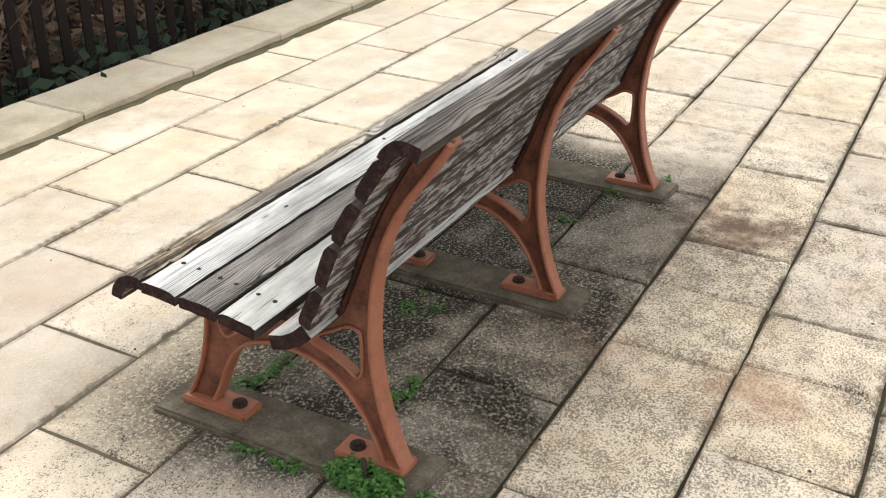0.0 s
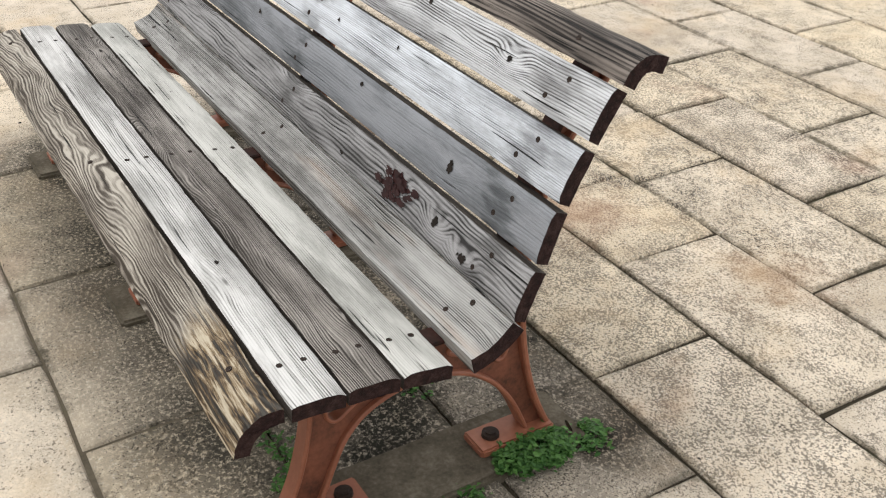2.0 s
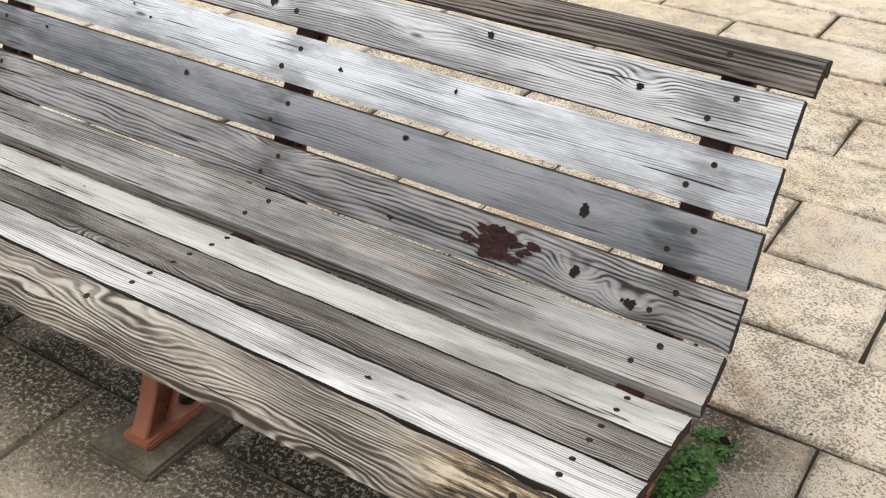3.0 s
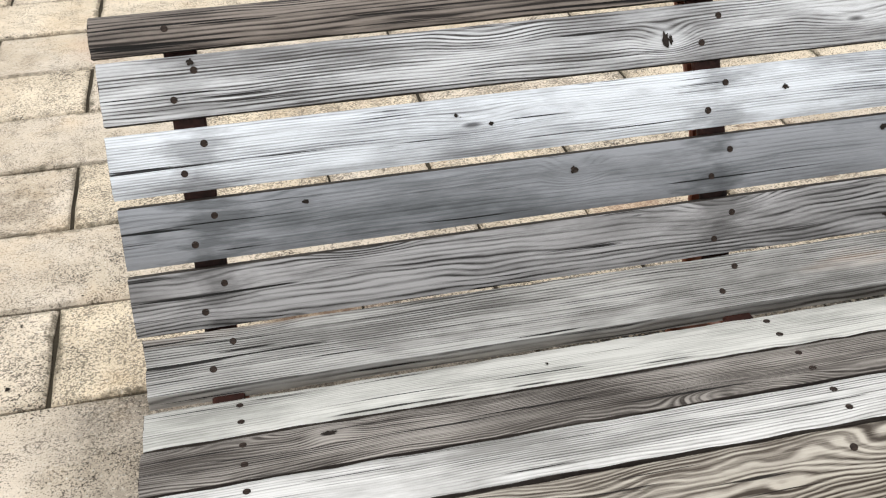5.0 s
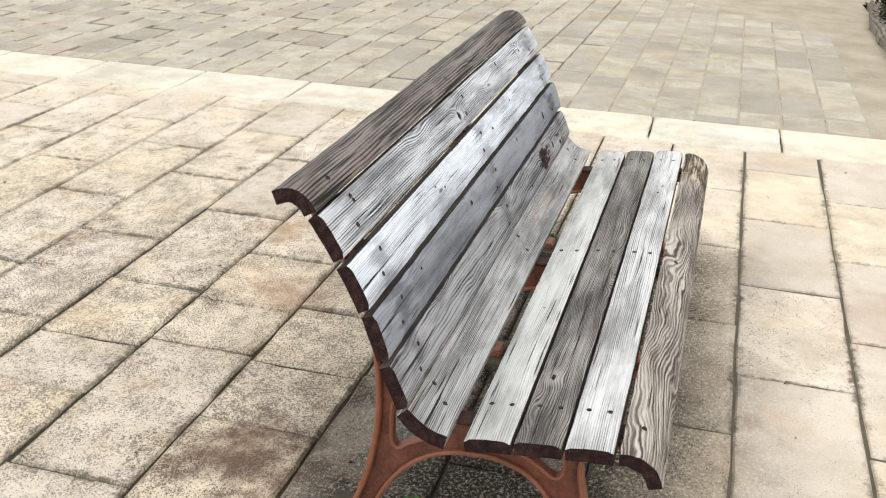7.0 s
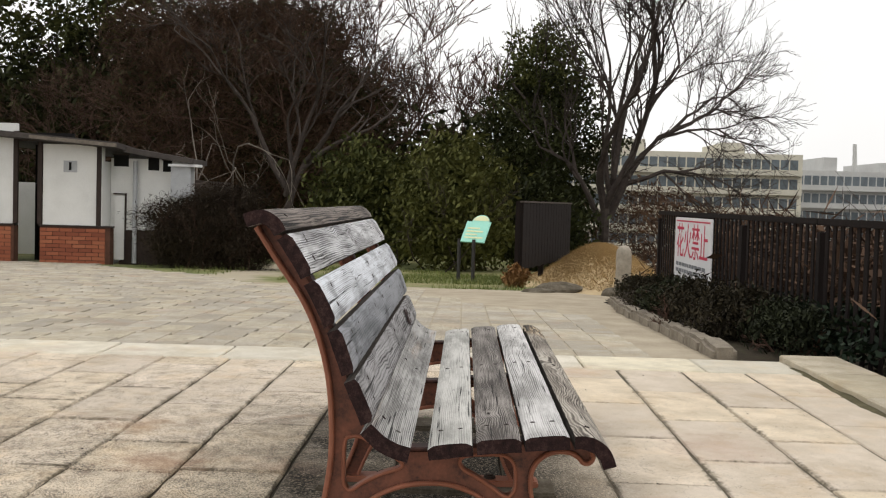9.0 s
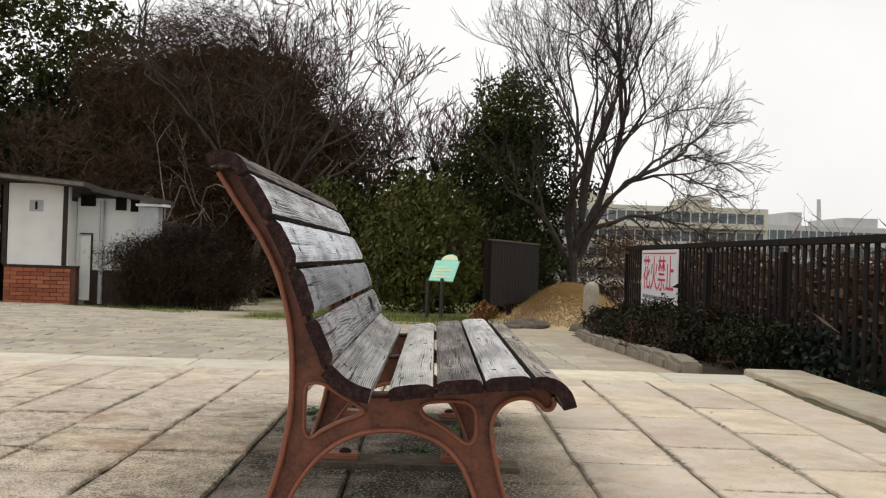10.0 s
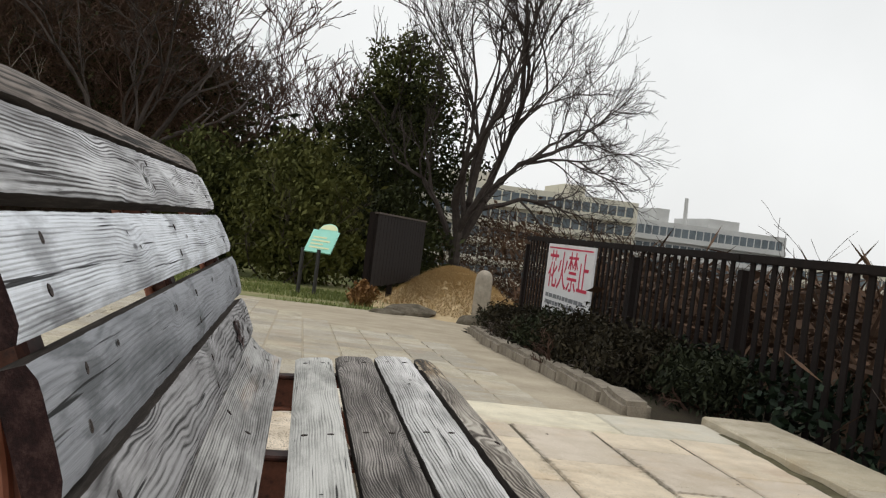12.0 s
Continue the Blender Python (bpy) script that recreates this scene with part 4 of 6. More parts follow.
MAT["bark"] = grained("grey_brown_bark", [(0.3, (0.022, 0.017, 0.015)), (0.7, (0.085, 0.068, 0.058))], 8, 0.9, 0.5, 0.01, 60)
MAT["bark_pale"] = grained("pale_grey_bark", [(0.3, (0.045, 0.036, 0.031)), (0.7, (0.13, 0.105, 0.092))], 8, 0.9, 0.4, 0.01, 60)
MAT["limb_pale"] = grained("bleached_limb_bark", [(0.3, (0.09, 0.076, 0.064)), (0.7, (0.22, 0.19, 0.16))], 8, 0.9, 0.4, 0.01, 60)
MAT["twig_red"] = grained("red_brown_twigs", [(0.3, (0.028, 0.015, 0.011)), (0.7, (0.10, 0.058, 0.042))], 3, 0.9, 0.2, 0.01, 30)
MAT["leaf_dark"] = leaf_material("dark_evergreen_leaf", (0.010, 0.013, 0.005), (0.070, 0.078, 0.028))
MAT["leaf_mid"] = leaf_material("evergreen_leaf", (0.024, 0.031, 0.010), (0.145, 0.150, 0.048))
MAT["leaf_yellow"] = leaf_material("yellow_green_leaf", (0.050, 0.056, 0.015), (0.150, 0.150, 0.048))
MAT["leaf_brown"] = leaf_material("brown_green_leaf", (0.007, 0.006, 0.0035), (0.042, 0.034, 0.018))
MAT["leaf_bed"] = leaf_material("dull_green_leaf", (0.006, 0.008, 0.004), (0.034, 0.040, 0.018))
MAT["leaf_twiggy"] = leaf_material("brown_twig_leaf", (0.012, 0.009, 0.006), (0.075, 0.055, 0.038))
MAT["leaf_russet"] = leaf_material("russet_twig_leaf", (0.028, 0.016, 0.011), (0.165, 0.100, 0.064))
MAT["ivy"] = leaf_material("ivy_leaf", (0.003, 0.007, 0.004), (0.020, 0.036, 0.017), 0.65)
MAT["weed"] = leaf_material("weed_leaf", (0.025, 0.075, 0.018), (0.105, 0.22, 0.055), 0.5)
MAT["straw"] = leaf_material("straw_blade", (0.36, 0.26, 0.14), (0.66, 0.53, 0.33), 0.8)
MAT["grass"] = leaf_material("winter_grass", (0.07, 0.10, 0.025), (0.24, 0.25, 0.09), 0.8)
MAT["fern"] = leaf_material("dead_fern", (0.10, 0.045, 0.018), (0.36, 0.20, 0.085), 0.8)


def tree(name, label, place, limbs, mat, leaves=None, seed=1, fork=0.0, twig=0.0035):
    """limbs: (direction, length, radius, depth, spread, kids, lift); leaves: (centre, radii, clumps, per, clump radius, size, material)."""
    rnd = random.Random(seed)
    th = tagged(new(name), label, "tree")
    th.location = place
    for i, (d, length, r, depth, spread, kids, lift) in enumerate(limbs):
        v, f = [], []
        base = Vector((0, 0, -0.3)) + (Vector(limbs[0][0]).normalized() * (0.3 + fork * (0.85 + 0.13 * i)) if fork and i else Vector())
        grow(v, f, base, Vector(d).normalized(), length, r, depth, rnd, spread, kids, lift, 0.68, None, twig)
        nm = "limb" if i else "trunk"
        part(nm, as_mesh(nm, v, f, mat), None, th)
    for lv in leaves or ():
        centre, radii, clumps, per, cr, size, lm, *slim = lv
        v, f = [], []
        leaf_cloud(v, f, crown_centres(centre, radii, clumps, rnd, seed), per, cr, size, rnd, 0.75, *slim)
        part("crown", as_mesh("crown", v, f, lm), None, th)
    return th


def shrub(name, label, place, centre, radii, clumps, per, cr, size, lm, stems, seed, twig=None, slim=0.3):
    rnd = random.Random(seed)
    th = tagged(new(name), label, "shrub")
    th.location = place
    for i in range(stems):
        v, f = [], []
        d = Vector((rnd.gauss(0, 0.6), rnd.gauss(0, 0.6), 1)).normalized()
        grow(v, f, Vector((rnd.uniform(-0.6, 0.6) * radii[0], rnd.uniform(-0.6, 0.6) * radii[1], -0.05)), d, radii[2] * 0.85, 0.016, 3, rnd, 0.75, 3, 0.05, 0.62, None, 0.0022)
        part("stem", as_mesh("stem", v, f, twig or MAT["bark"]), None, th)
    v, f = [], []
    leaf_cloud(v, f, crown_centres(centre, radii, clumps, rnd, seed, 0.2), per, cr, size, rnd, 0.75, slim)
    part("foliage", as_mesh("foliage", v, f, lm), None, th)
    return th


G = ground_z
# spreading bare tree behind the fence's end
big_tree = tree("bare_tree", "spreading bare deciduous tree with dark forked trunk", (-17.5, 3.1, G(-17.5, 3.1)),
     [((0.05, 0.10, 1), 1.9, 0.165, 5, 0.50, 3, 0.10), ((-0.1, 0.45, 1), 2.5, 0.10, 5, 0.55, 4, 0.06), ((0.15, 0.02, 1.2), 2.4, 0.08, 5, 0.52, 4, 0.10),
      ((0.1, -0.40, 1.1), 2.1, 0.065, 5, 0.55, 3, 0.08), ((0.1, 0.75, 0.95), 1.9, 0.085, 5, 0.58, 4, 0.04), ((0.0, 1.0, 0.42), 1.5, 0.055, 5, 0.6, 4, 0.0), ((0.1, 0.2, 1.3), 2.6, 0.07, 5, 0.5, 3, 0.12)], MAT["bark"], None, 77, 1.0)
big_tree.scale = (1.0, 0.95, 1.15)
# broad-leaved evergreen beside it
tree("evergreen_tree", "dark broad-leaved evergreen tree with pointed crown", (-21, 2.25, G(-21, 2.25)), [((0, 0, 1), 2.6, 0.13, 4, 0.55, 3, 0.2), ((0, 0.15, 1), 2.2, 0.10, 4, 0.7, 3, 0.1)], MAT["bark"],
     [((0, -0.1, 2.9), (1.2, 1.65, 1.9), 200, 60, 0.32, 0.095, MAT["leaf_dark"]), ((0, -0.15, 4.3), (0.8, 0.95, 1.5), 110, 60, 0.30, 0.095, MAT["leaf_mid"])], 22)
# dome of russet twigs over dark evergreen leaves
rt = random.Random(4)
tree("russet_tree", "dense dome-shaped tree of russet twigs over dark evergreen leaves", (-23, -5.45, G(-23, -5.45)),
     [((rt.uniform(-0.6, 0.9), rt.uniform(-1.1, 1.1), 1.0), 2.9, 0.07, 6, 0.60, 3, 0.02) for _ in range(9)], MAT["twig_red"],
     [((-0.6, 0, 3.0), (2.3, 3.3, 3.6), 700, 46, 0.55, 0.20, MAT["leaf_dark"]), ((0.1, 0, 3.4), (2.6, 3.5, 4.15), 1150, 84, 0.5, 0.26, MAT["leaf_russet"], 0.03)], 23)
tree("pale_limbed_tree", "leaning bare tree with pale drooping limbs", (-16.6, -3.0, G(-16.6, -3.0)),
     [((0.15, -0.75, 1.0), 2.0, 0.05, 4, 0.55, 2, -0.06), ((0.2, -1.2, 0.75), 2.2, 0.045, 4, 0.5, 2, -0.08), ((0.2, -0.3, 1.2), 1.7, 0.04, 4, 0.5, 2, -0.04)], MAT["limb_pale"], None, 24)
tree("bare_tree", "tall bare tree with wide forked limbs before the russet dome", (-18.5, -3.4, G(-18.5, -3.4)),
     [((0.05, -0.05, 1), 2.5, 0.12, 5, 0.6, 3, 0.08), ((0.1, 0.5, 1), 2.2, 0.07, 5, 0.62, 3, 0.06), ((0.0, -0.55, 1), 2.2, 0.07, 5, 0.62, 3, 0.06)], MAT["bark"], None, 27, 1.4, 0.005)
# evergreen trees behind the toilet block
tree("evergreen_tree", "tall broad-leaved evergreen tree behind the toilet block", (-27, -11.6, G(-27, -11.6)), [((0, 0.1, 1), 4.0, 0.2, 4, 0.6, 3, 0.15), ((0, -0.3, 1), 3.6, 0.16, 4, 0.6, 3, 0.1)], MAT["bark"],
     [((0, 0, 6.6), (2.8, 3.6, 3.5), 290, 34, 0.5, 0.18, MAT["leaf_mid"]), ((0, 1.6, 4.0), (2.4, 3.2, 2.8), 280, 36, 0.6, 0.22, MAT["leaf_dark"])], 25)
tree("evergreen_tree", "dark low-branched evergreen tree behind the toilet block", (-23, -12.2, G(-23, -12.2)), [((0, 0.1, 1), 2.4, 0.13, 4, 0.6, 3, 0.1)], MAT["bark"],
     [((0, 0, 2.3), (2.0, 3.4, 2.5), 300, 36, 0.5, 0.2, MAT["leaf_dark"])], 26)
# bare trees standing further back
for i, (x, y, s) in enumerate(((-31, -4.6, 1.0), (-29, -2.4, 0.95), (-31, -0.6, 1.05), (-30, 1.0, 0.98), (-33, 2.6, 1.0), (-28, -8.2, 1.2), (-27, -4.2, 1.25), (-29, -6.2, 1.2))):
    tree("bare_tree", "slender bare deciduous tree in the wood behind", (x, y, G(x, y)), [((0.05, rt.uniform(-0.15, 0.15), 1), 3.1 * s, 0.11, 6, 0.58, 3, 0.09), ((0.1, rt.uniform(-0.5, 0.5), 1), 2.7 * s, 0.08, 5, 0.55, 3, 0.12)], MAT["twig_red"], None, 31 + i, 0.0, 0.011)
# the dark lower wood
rnd = random.Random(61)
v, f = [], []
cs = []
for i in range(1300):
    y = rnd.uniform(-26, 3.2)
    top = 2.3 + 0.8 * noise.noise((y * 0.45, 1.3, 0)) + (1.6 if y < -7 else 0.0)
    cs.append(Vector((rnd.uniform(-27, -24), y, rnd.uniform(-0.8, top))))
leaf_cloud(v, f, cs, 26, 0.75, 0.26, rnd)
joined("undergrowth", v, f, MAT["leaf_dark"], None, "dark evergreen undergrowth of the wood", "undergrowth", "stuff")

# shrubs on the lawn
shrub("evergreen_shrub", "large rounded yellow-green evergreen shrub on the lawn", (-15.4, 0.13, G(-15.4, 0.13)), (0, 0, 1.2), (1.0, 1.15, 1.25), 300, 44, 0.26, 0.10, MAT["leaf_yellow"], 10, 41)
shrub("evergreen_shrub", "dark green evergreen shrub under the trees", (-17.5, -1.6, G(-17.5, -1.6)), (0, 0, 1.2), (1.2, 1.3, 1.3), 220, 40, 0.3, 0.12, MAT["leaf_mid"], 8, 42)
shrub("evergreen_shrub", "dark green evergreen shrub behind the screen", (-16.5, 1.9, G(-16.5, 1.9)), (0, 0, 0.8), (0.8, 0.9, 1.0), 130, 40, 0.26, 0.11, MAT["leaf_dark"], 6, 43)
shrub("clipped_bush", "clipped brown-leaved bush beside the toilet block", (-13.2, -3.72, G(-13.2, -3.72)), (0, 0, 0.62), (0.7, 1.20, 0.70), 900, 90, 0.18, 0.075, MAT["leaf_twiggy"], 26, 44, MAT["twig_red"], 0.08)
# straggling shrubs in the bed at the foot of the fence
for i, (x, y, rx, ry, rz) in enumerate(((-2.35, 2.22, 0.42, 0.20, 0.16), (-2.85, 2.06, 0.48, 0.32, 0.19), (-3.5, 2.02, 0.52, 0.34, 0.21), (-4.3, 2.02, 0.52, 0.32, 0.19), (-5.2, 2.02, 0.50, 0.30, 0.17), (-6.0, 2.08, 0.45, 0.30, 0.17), (-6.75, 2.2, 0.42, 0.26, 0.15))):
    shrub("straggling_shrub", "straggling dark green shrub at the foot of the fence", (x, y, G(x, 0) + 0.03), (0, 0, rz * 0.85), (rx, ry, rz * 0.85), 150, 40, 0.085, 0.032, MAT["leaf_brown"] if i % 3 else MAT["leaf_bed"], 24, 50 + i, MAT["bark_pale"] if i in (1, 4) else MAT["twig_red"], 0.2)
# ivy and dead stems behind the kerb
rnd = random.Random(71)
v, f = [], []
cs = [Vector((rnd.uniform(-1.5, 5.5), rnd.uniform(2.36, 3.3), 0)) for _ in range(800)]
low = [Vector((rnd.uniform(-4.5, 1.5), rnd.uniform(2.36, 3.1), 0)) for _ in range(520)]
for c in cs + low:
    c.z = G(c.x, c.y) + rnd.uniform(0.03, 0.26)
leaf_cloud(v, f, cs, 7, 0.12, 0.075, rnd, 0.5)
leaf_cloud(v, f, low, 16, 0.12, 0.045, rnd, 0.5)
ivy = joined("ivy", v, f, MAT["ivy"], None, "dark green ivy on the slope behind the fence", "ivy", "stuff")
v, f = [], []
for i in range(70):
    x, y = rnd.uniform(-1.2, 5.2), rnd.uniform(2.5, 3.1)
    grow(v, f, Vector((x, y, G(x, y))), Vector((rnd.gauss(0, 1), rnd.gauss(0, 0.4), rnd.uniform(0.3, 1.0))).normalized(), 0.38, 0.005, 2, rnd, 0.6, 2, 0.0, 0.7, None, 0.0016)
joined("dead_stems", v, f, MAT["bark_pale"], None, "dry pale stems among the ivy", "dead stems", "stuff")
v, f = [], []
for i in range(6):
    x, y = rnd.uniform(-4.2, -0.9), rnd.uniform(2.9, 3.6)
    grow(v, f, Vector((x, y, G(x, y))), Vector((rnd.gauss(0, 0.3), rnd.gauss(0, 0.2), 1)).normalized(), 0.55, 0.006, 3, rnd, 0.45, 2, 0.1, 0.7, None, 0.0014)
joined("bare_saplings", v, f, MAT["bark"], None, "thin bare saplings on the slope behind the fence", "saplings", "stuff")


# brown brushwood on the slope beyond the fence
v, f = [], []
cs = []
for i in range(620):
    x, y = rnd.uniform(-16, 5), rnd.uniform(3.5, 7.0)
    cs.append(Vector((x, y, rnd.uniform(-1.1, -0.12 + 0.22 * noise.noise((x * 0.8, y, 4))))))
for i in range(260):
    x, y = rnd.uniform(-24, -12), rnd.uniform(3.2, 9.0)
    cs.append(Vector((x, y, rnd.uniform(-1.8, 1.2 - 0.4 * max(0.0, y - 4.5) + 0.5 * noise.noise((x * 0.8, y, 4))))))
for i in range(700):
    x, y = rnd.uniform(-9, 4), rnd.uniform(3.0, 4.6)
    cs.append(Vector((x, y, rnd.uniform(-0.7, 0.34 + 0.22 * noise.noise((x * 1.3, y, 9))))))
leaf_cloud(v, f, cs, 40, 0.42, 0.34, rnd, 0.75, 0.03)
leaf_cloud(v, f, cs[::2], 20, 0.42, 0.10, rnd)
leaf_cloud(v, f, cs[-700:], 26, 0.34, 0.085, rnd)
joined("brushwood", v, f, MAT["leaf_russet"], None, "brown winter brushwood on the slope beyond the fence", "brushwood", "stuff")


# weeds growing out of the joints
def weed(place, radius, height, n, seed, label):
    rnd = random.Random(seed)
    v, f = [], []
    for _ in range(n):
        a, t = rnd.uniform(0, 2 * math.pi), rnd.random() ** 0.6
        base = Vector((math.cos(a) * radius[0] * t * 0.8, math.sin(a) * radius[1] * t * 0.8, 0))
        top = base + Vector((math.cos(a) * 0.012, math.sin(a) * 0.012, height * rnd.uniform(0.35, 1.0) * (1 - 0.5 * t)))
        tube(v, f, [base, top], [0.0008, 0.0006], 3)
        for _ in range(7):
            c = top + Vector((rnd.gauss(0, 1), rnd.gauss(0, 1), rnd.gauss(-0.3, 0.5))) * 0.007
            u = Vector((rnd.gauss(0, 1), rnd.gauss(0, 1), rnd.gauss(0.2, 0.3))).normalized()
            w = u.cross(Vector((0, 0, 1))).normalized()
            s = rnd.uniform(0.0045, 0.0085)
            k = len(v)
            v += [c - u * s, c + (w - u * 0.2) * s * 0.62 + Vector((0, 0, 0.001)), c + u * s, c - (w + u * 0.2) * s * 0.62 + Vector((0, 0, 0.001))]
            f.append((k, k + 1, k + 2, k + 3))
    ob = new("weed", as_mesh("weed", v, f, MAT["weed"]))
    ob.location = place
    return tagged(ob, label, "weed", "weeds in the paving joints")


WEEDS = (((0.055, 0.065, 0.004), (0.040, 0.085), 0.040, 190), ((0.045, -0.055, 0.0), (0.03, 0.03), 0.022, 30), ((0.035, 0.230, 0.0), (0.012, 0.05), 0.012, 20), ((0.04, 0.335, 0.0), (0.012, 0.03), 0.012, 10),
         ((0.205, 0.475, 0.0), (0.02, 0.015), 0.02, 9), ((1.345, 0.158, 0.0), (0.02, 0.012), 0.016, 8), ((1.59, 0.115, 0.0), (0.03, 0.015), 0.018, 9),
         ((1.775, -0.02, 0.0), (0.02, 0.02), 0.012, 5), ((0.36, 0.150, 0.0), (0.06, 0.012), 0.010, 14), ((0.7, 0.30, 0.0), (0.08, 0.04), 0.008, 14), ((0.30, 0.455, 0.0), (0.08, 0.01), 0.01, 14))
for i, (p, r, h, n) in enumerate(WEEDS):
    weed(p, r, h, n, 80 + i, "bright green leafy weed tuft beside the bench foot" if i == 0 else "small green weed in a paving joint")

# ---- the lawn, path and mound beyond the plaza ----
m, n, l, b = material("patchy_lawn", 0.95)
geo = n.new("ShaderNodeNewGeometry")
a = noise_node(n, l, geo.outputs["Position"], 0.7, 6, 0.65)
c = noise_node(n, l, geo.outputs["Position"], 9, 5, 0.7)
s = math_node(n, l, "ADD", math_node(n, l, "MULTIPLY", a, 0.7), math_node(n, l, "MULTIPLY", c, 0.3))
green = ramp_node(n, l, s, [(0.33, (0.34, 0.28, 0.18)), (0.42, (0.24, 0.21, 0.10)), (0.50, (0.15, 0.165, 0.05)), (0.66, (0.075, 0.10, 0.028))])
sep = n.new("ShaderNodeSeparateXYZ")
l.new(geo.outputs["Position"], sep.inputs[0])
off = math_node(n, l, "ABSOLUTE", math_node(n, l, "ADD", math_node(n, l, "ADD", sep.outputs["Y"], 2.85), math_node(n, l, "MULTIPLY", math_node(n, l, "SUBTRACT", noise_node(n, l, geo.outputs["Position"], 0.9, 5, 0.6), 0.5), 1.6)))
trodden = ramp_node(n, l, off, [(0.25, (0.85, 0.85, 0.85)), (0.62, (0, 0, 0))])
l.new(mix_node(n, l, trodden, green, (0.40, 0.345, 0.26)), b.inputs["Base Color"])
bump_node(n, l, b, c, 0.6, 0.02)
MAT["lawn"] = m
MAT["sand"] = grained("trodden_sand", [(0.3, (0.26, 0.22, 0.16)), (0.55, (0.40, 0.345, 0.26)), (0.75, (0.50, 0.44, 0.34))], 3, 0.95, 0.4, 0.006, 70)
lx = [-26.0 + i * 0.6 for i in range(31)]
ly = [-22 + i * 0.6 for i in range(43)]
sheet("lawn", lx, ly, lambda x, y: G(x, 0) + 0.022 + 0.02 * noise.noise((x, y, 0)), MAT["lawn"], "patchy winter lawn with bare earth", "lawn")
sheet("plaza_bed", [-8.2 + i * 0.3 for i in range(22)], [-15 + i * 0.5 for i in range(34)], lambda x, y: G(x, 0) + 0.028, MAT["tile_joint"], "dark dusty bedding between the plaza tiles", "ground")
sx = [-8.7 + i * 0.2 for i in range(36)]
sheet("path", sx, [-0.15 + i * 0.1 for i in range(20)], lambda x, y: G(x, 0) + 0.0305 + 0.002 * noise.noise((x * 3, y * 3, 0)), MAT["sand"], "pale trodden sandy path beside the shrub bed", "path")
sheet("path", [-8.75 + i * 0.2 for i in range(7)], [-3.0 + i * 0.2 for i in range(16)], lambda x, y: G(x, 0) + 0.0305 + 0.006 * noise.noise((x * 2, y * 2, 5)), MAT["sand"], "pale sandy edge between plaza and lawn", "path")
sheet("path", [-8.7 + i * 0.2 for i in range(10)], [1.7 + i * 0.1 for i in range(9)], lambda x, y: G(x, 0) + 0.030 + 0.004 * noise.noise((x * 3, y * 3, 2)), MAT["sand"], "pale sandy ground round the stone post", "path")
rnd = random.Random(91)
v, f = [], []
for i in range(22000):
    x, y = rnd.uniform(-15, -8.5), rnd.uniform(-6.5, 1.4)
    if x > -8.6 - max(0.0, -y - 1.6) * 1.25 or noise.noise((x * 0.7, y * 0.7, 2)) < -0.05 or (abs(y + 2.6) < 0.5) or (y < -2.4 and rnd.random() < 0.75):
        continue
    z = G(x, 0) + 0.02
    h, a = rnd.uniform(0.03, 0.09), rnd.uniform(0, 6.3)
    k = len(v)
    w = Vector((math.cos(a), math.sin(a), 0)) * 0.006
    p = Vector((x, y, z))
    tip = p + Vector((rnd.gauss(0, 0.02), rnd.gauss(0, 0.02), h))
    v += [p - w, p + w, tip]
    f.append((k, k + 1, k + 2))
joined("grass", v, f, MAT["grass"], None, "thin yellow-green winter grass", "grass", "stuff")


def mound_z(x, y):
    return 0.60 * math.exp(-(((x + 11.9) / 1.7) ** 2 + ((y - 2.35) / 0.72) ** 2)) + 0.26 * math.exp(-(((x + 9.8) / 1.1) ** 2 + ((y - 2.3) / 0.55) ** 2))


MAT["tan_earth"] = grained("tan_dry_thatch", [(0.3, (0.34, 0.25, 0.14)), (0.55, (0.50, 0.39, 0.235)), (0.75, (0.60, 0.49, 0.32))], 5, 0.95, 0.6, 0.01, 60)
sheet("earth_mound", [-14.3 + i * 0.15 for i in range(43)], [0.9 + i * 0.1 for i in range(32)], lambda x, y: G(x, 0) + 0.01 + mound_z(x, y), MAT["tan_earth"], "low mound of earth behind the stone post", "mound")
v, f = [], []
for i in range(24000):
    x, y = rnd.gauss(-10.8, 1.3), rnd.gauss(2.25, 0.55)
    if mound_z(x, y) < 0.05:
        continue
    p = Vector((x, y, G(x, 0) + mound_z(x, y)))
    w = Vector((0.3, 1, 0)).normalized() * 0.006
    tip = p + Vector((rnd.gauss(0.07, 0.04), rnd.gauss(0, 0.05), rnd.uniform(0.01, 0.05)))
    k = len(v)
    v += [p - w, p + w, tip]
    f.append((k, k + 1, k + 2))
joined("dry_grass", v, f, MAT["straw"], None, "straw-coloured dry grass over the mound", "dry grass", "stuff")
shrub("dead_fern", "clump of russet dead fern beside the screen", (-9.6, 1.0, G(-9.6, 0) + 0.02), (0, 0, 0.14), (0.13, 0.16, 0.15), 46, 16, 0.05, 0.05, MAT["fern"], 6, 95, MAT["fern"])


def rock(place, size, seed, label):
    bm = bmesh.new()
    bmesh.ops.create_icosphere(bm, subdivisions=3, radius=1)
    for q in bm.verts:
        q.co *= 1 + 0.22 * noise.noise(q.co * 1.7 + Vector((seed, 0, 0))) + 0.07 * noise.noise(q.co * 5)
        q.co = Vector((q.co.x * size[0], q.co.y * size[1], q.co.z * size[2]))
    me = mesh_of(bm, "rock", True)
    me.materials.append(MAT["concrete"])
    ob = new("rock", me)
    ob.location = place
    return tagged(ob, label, "rock", "rocks at the mound")


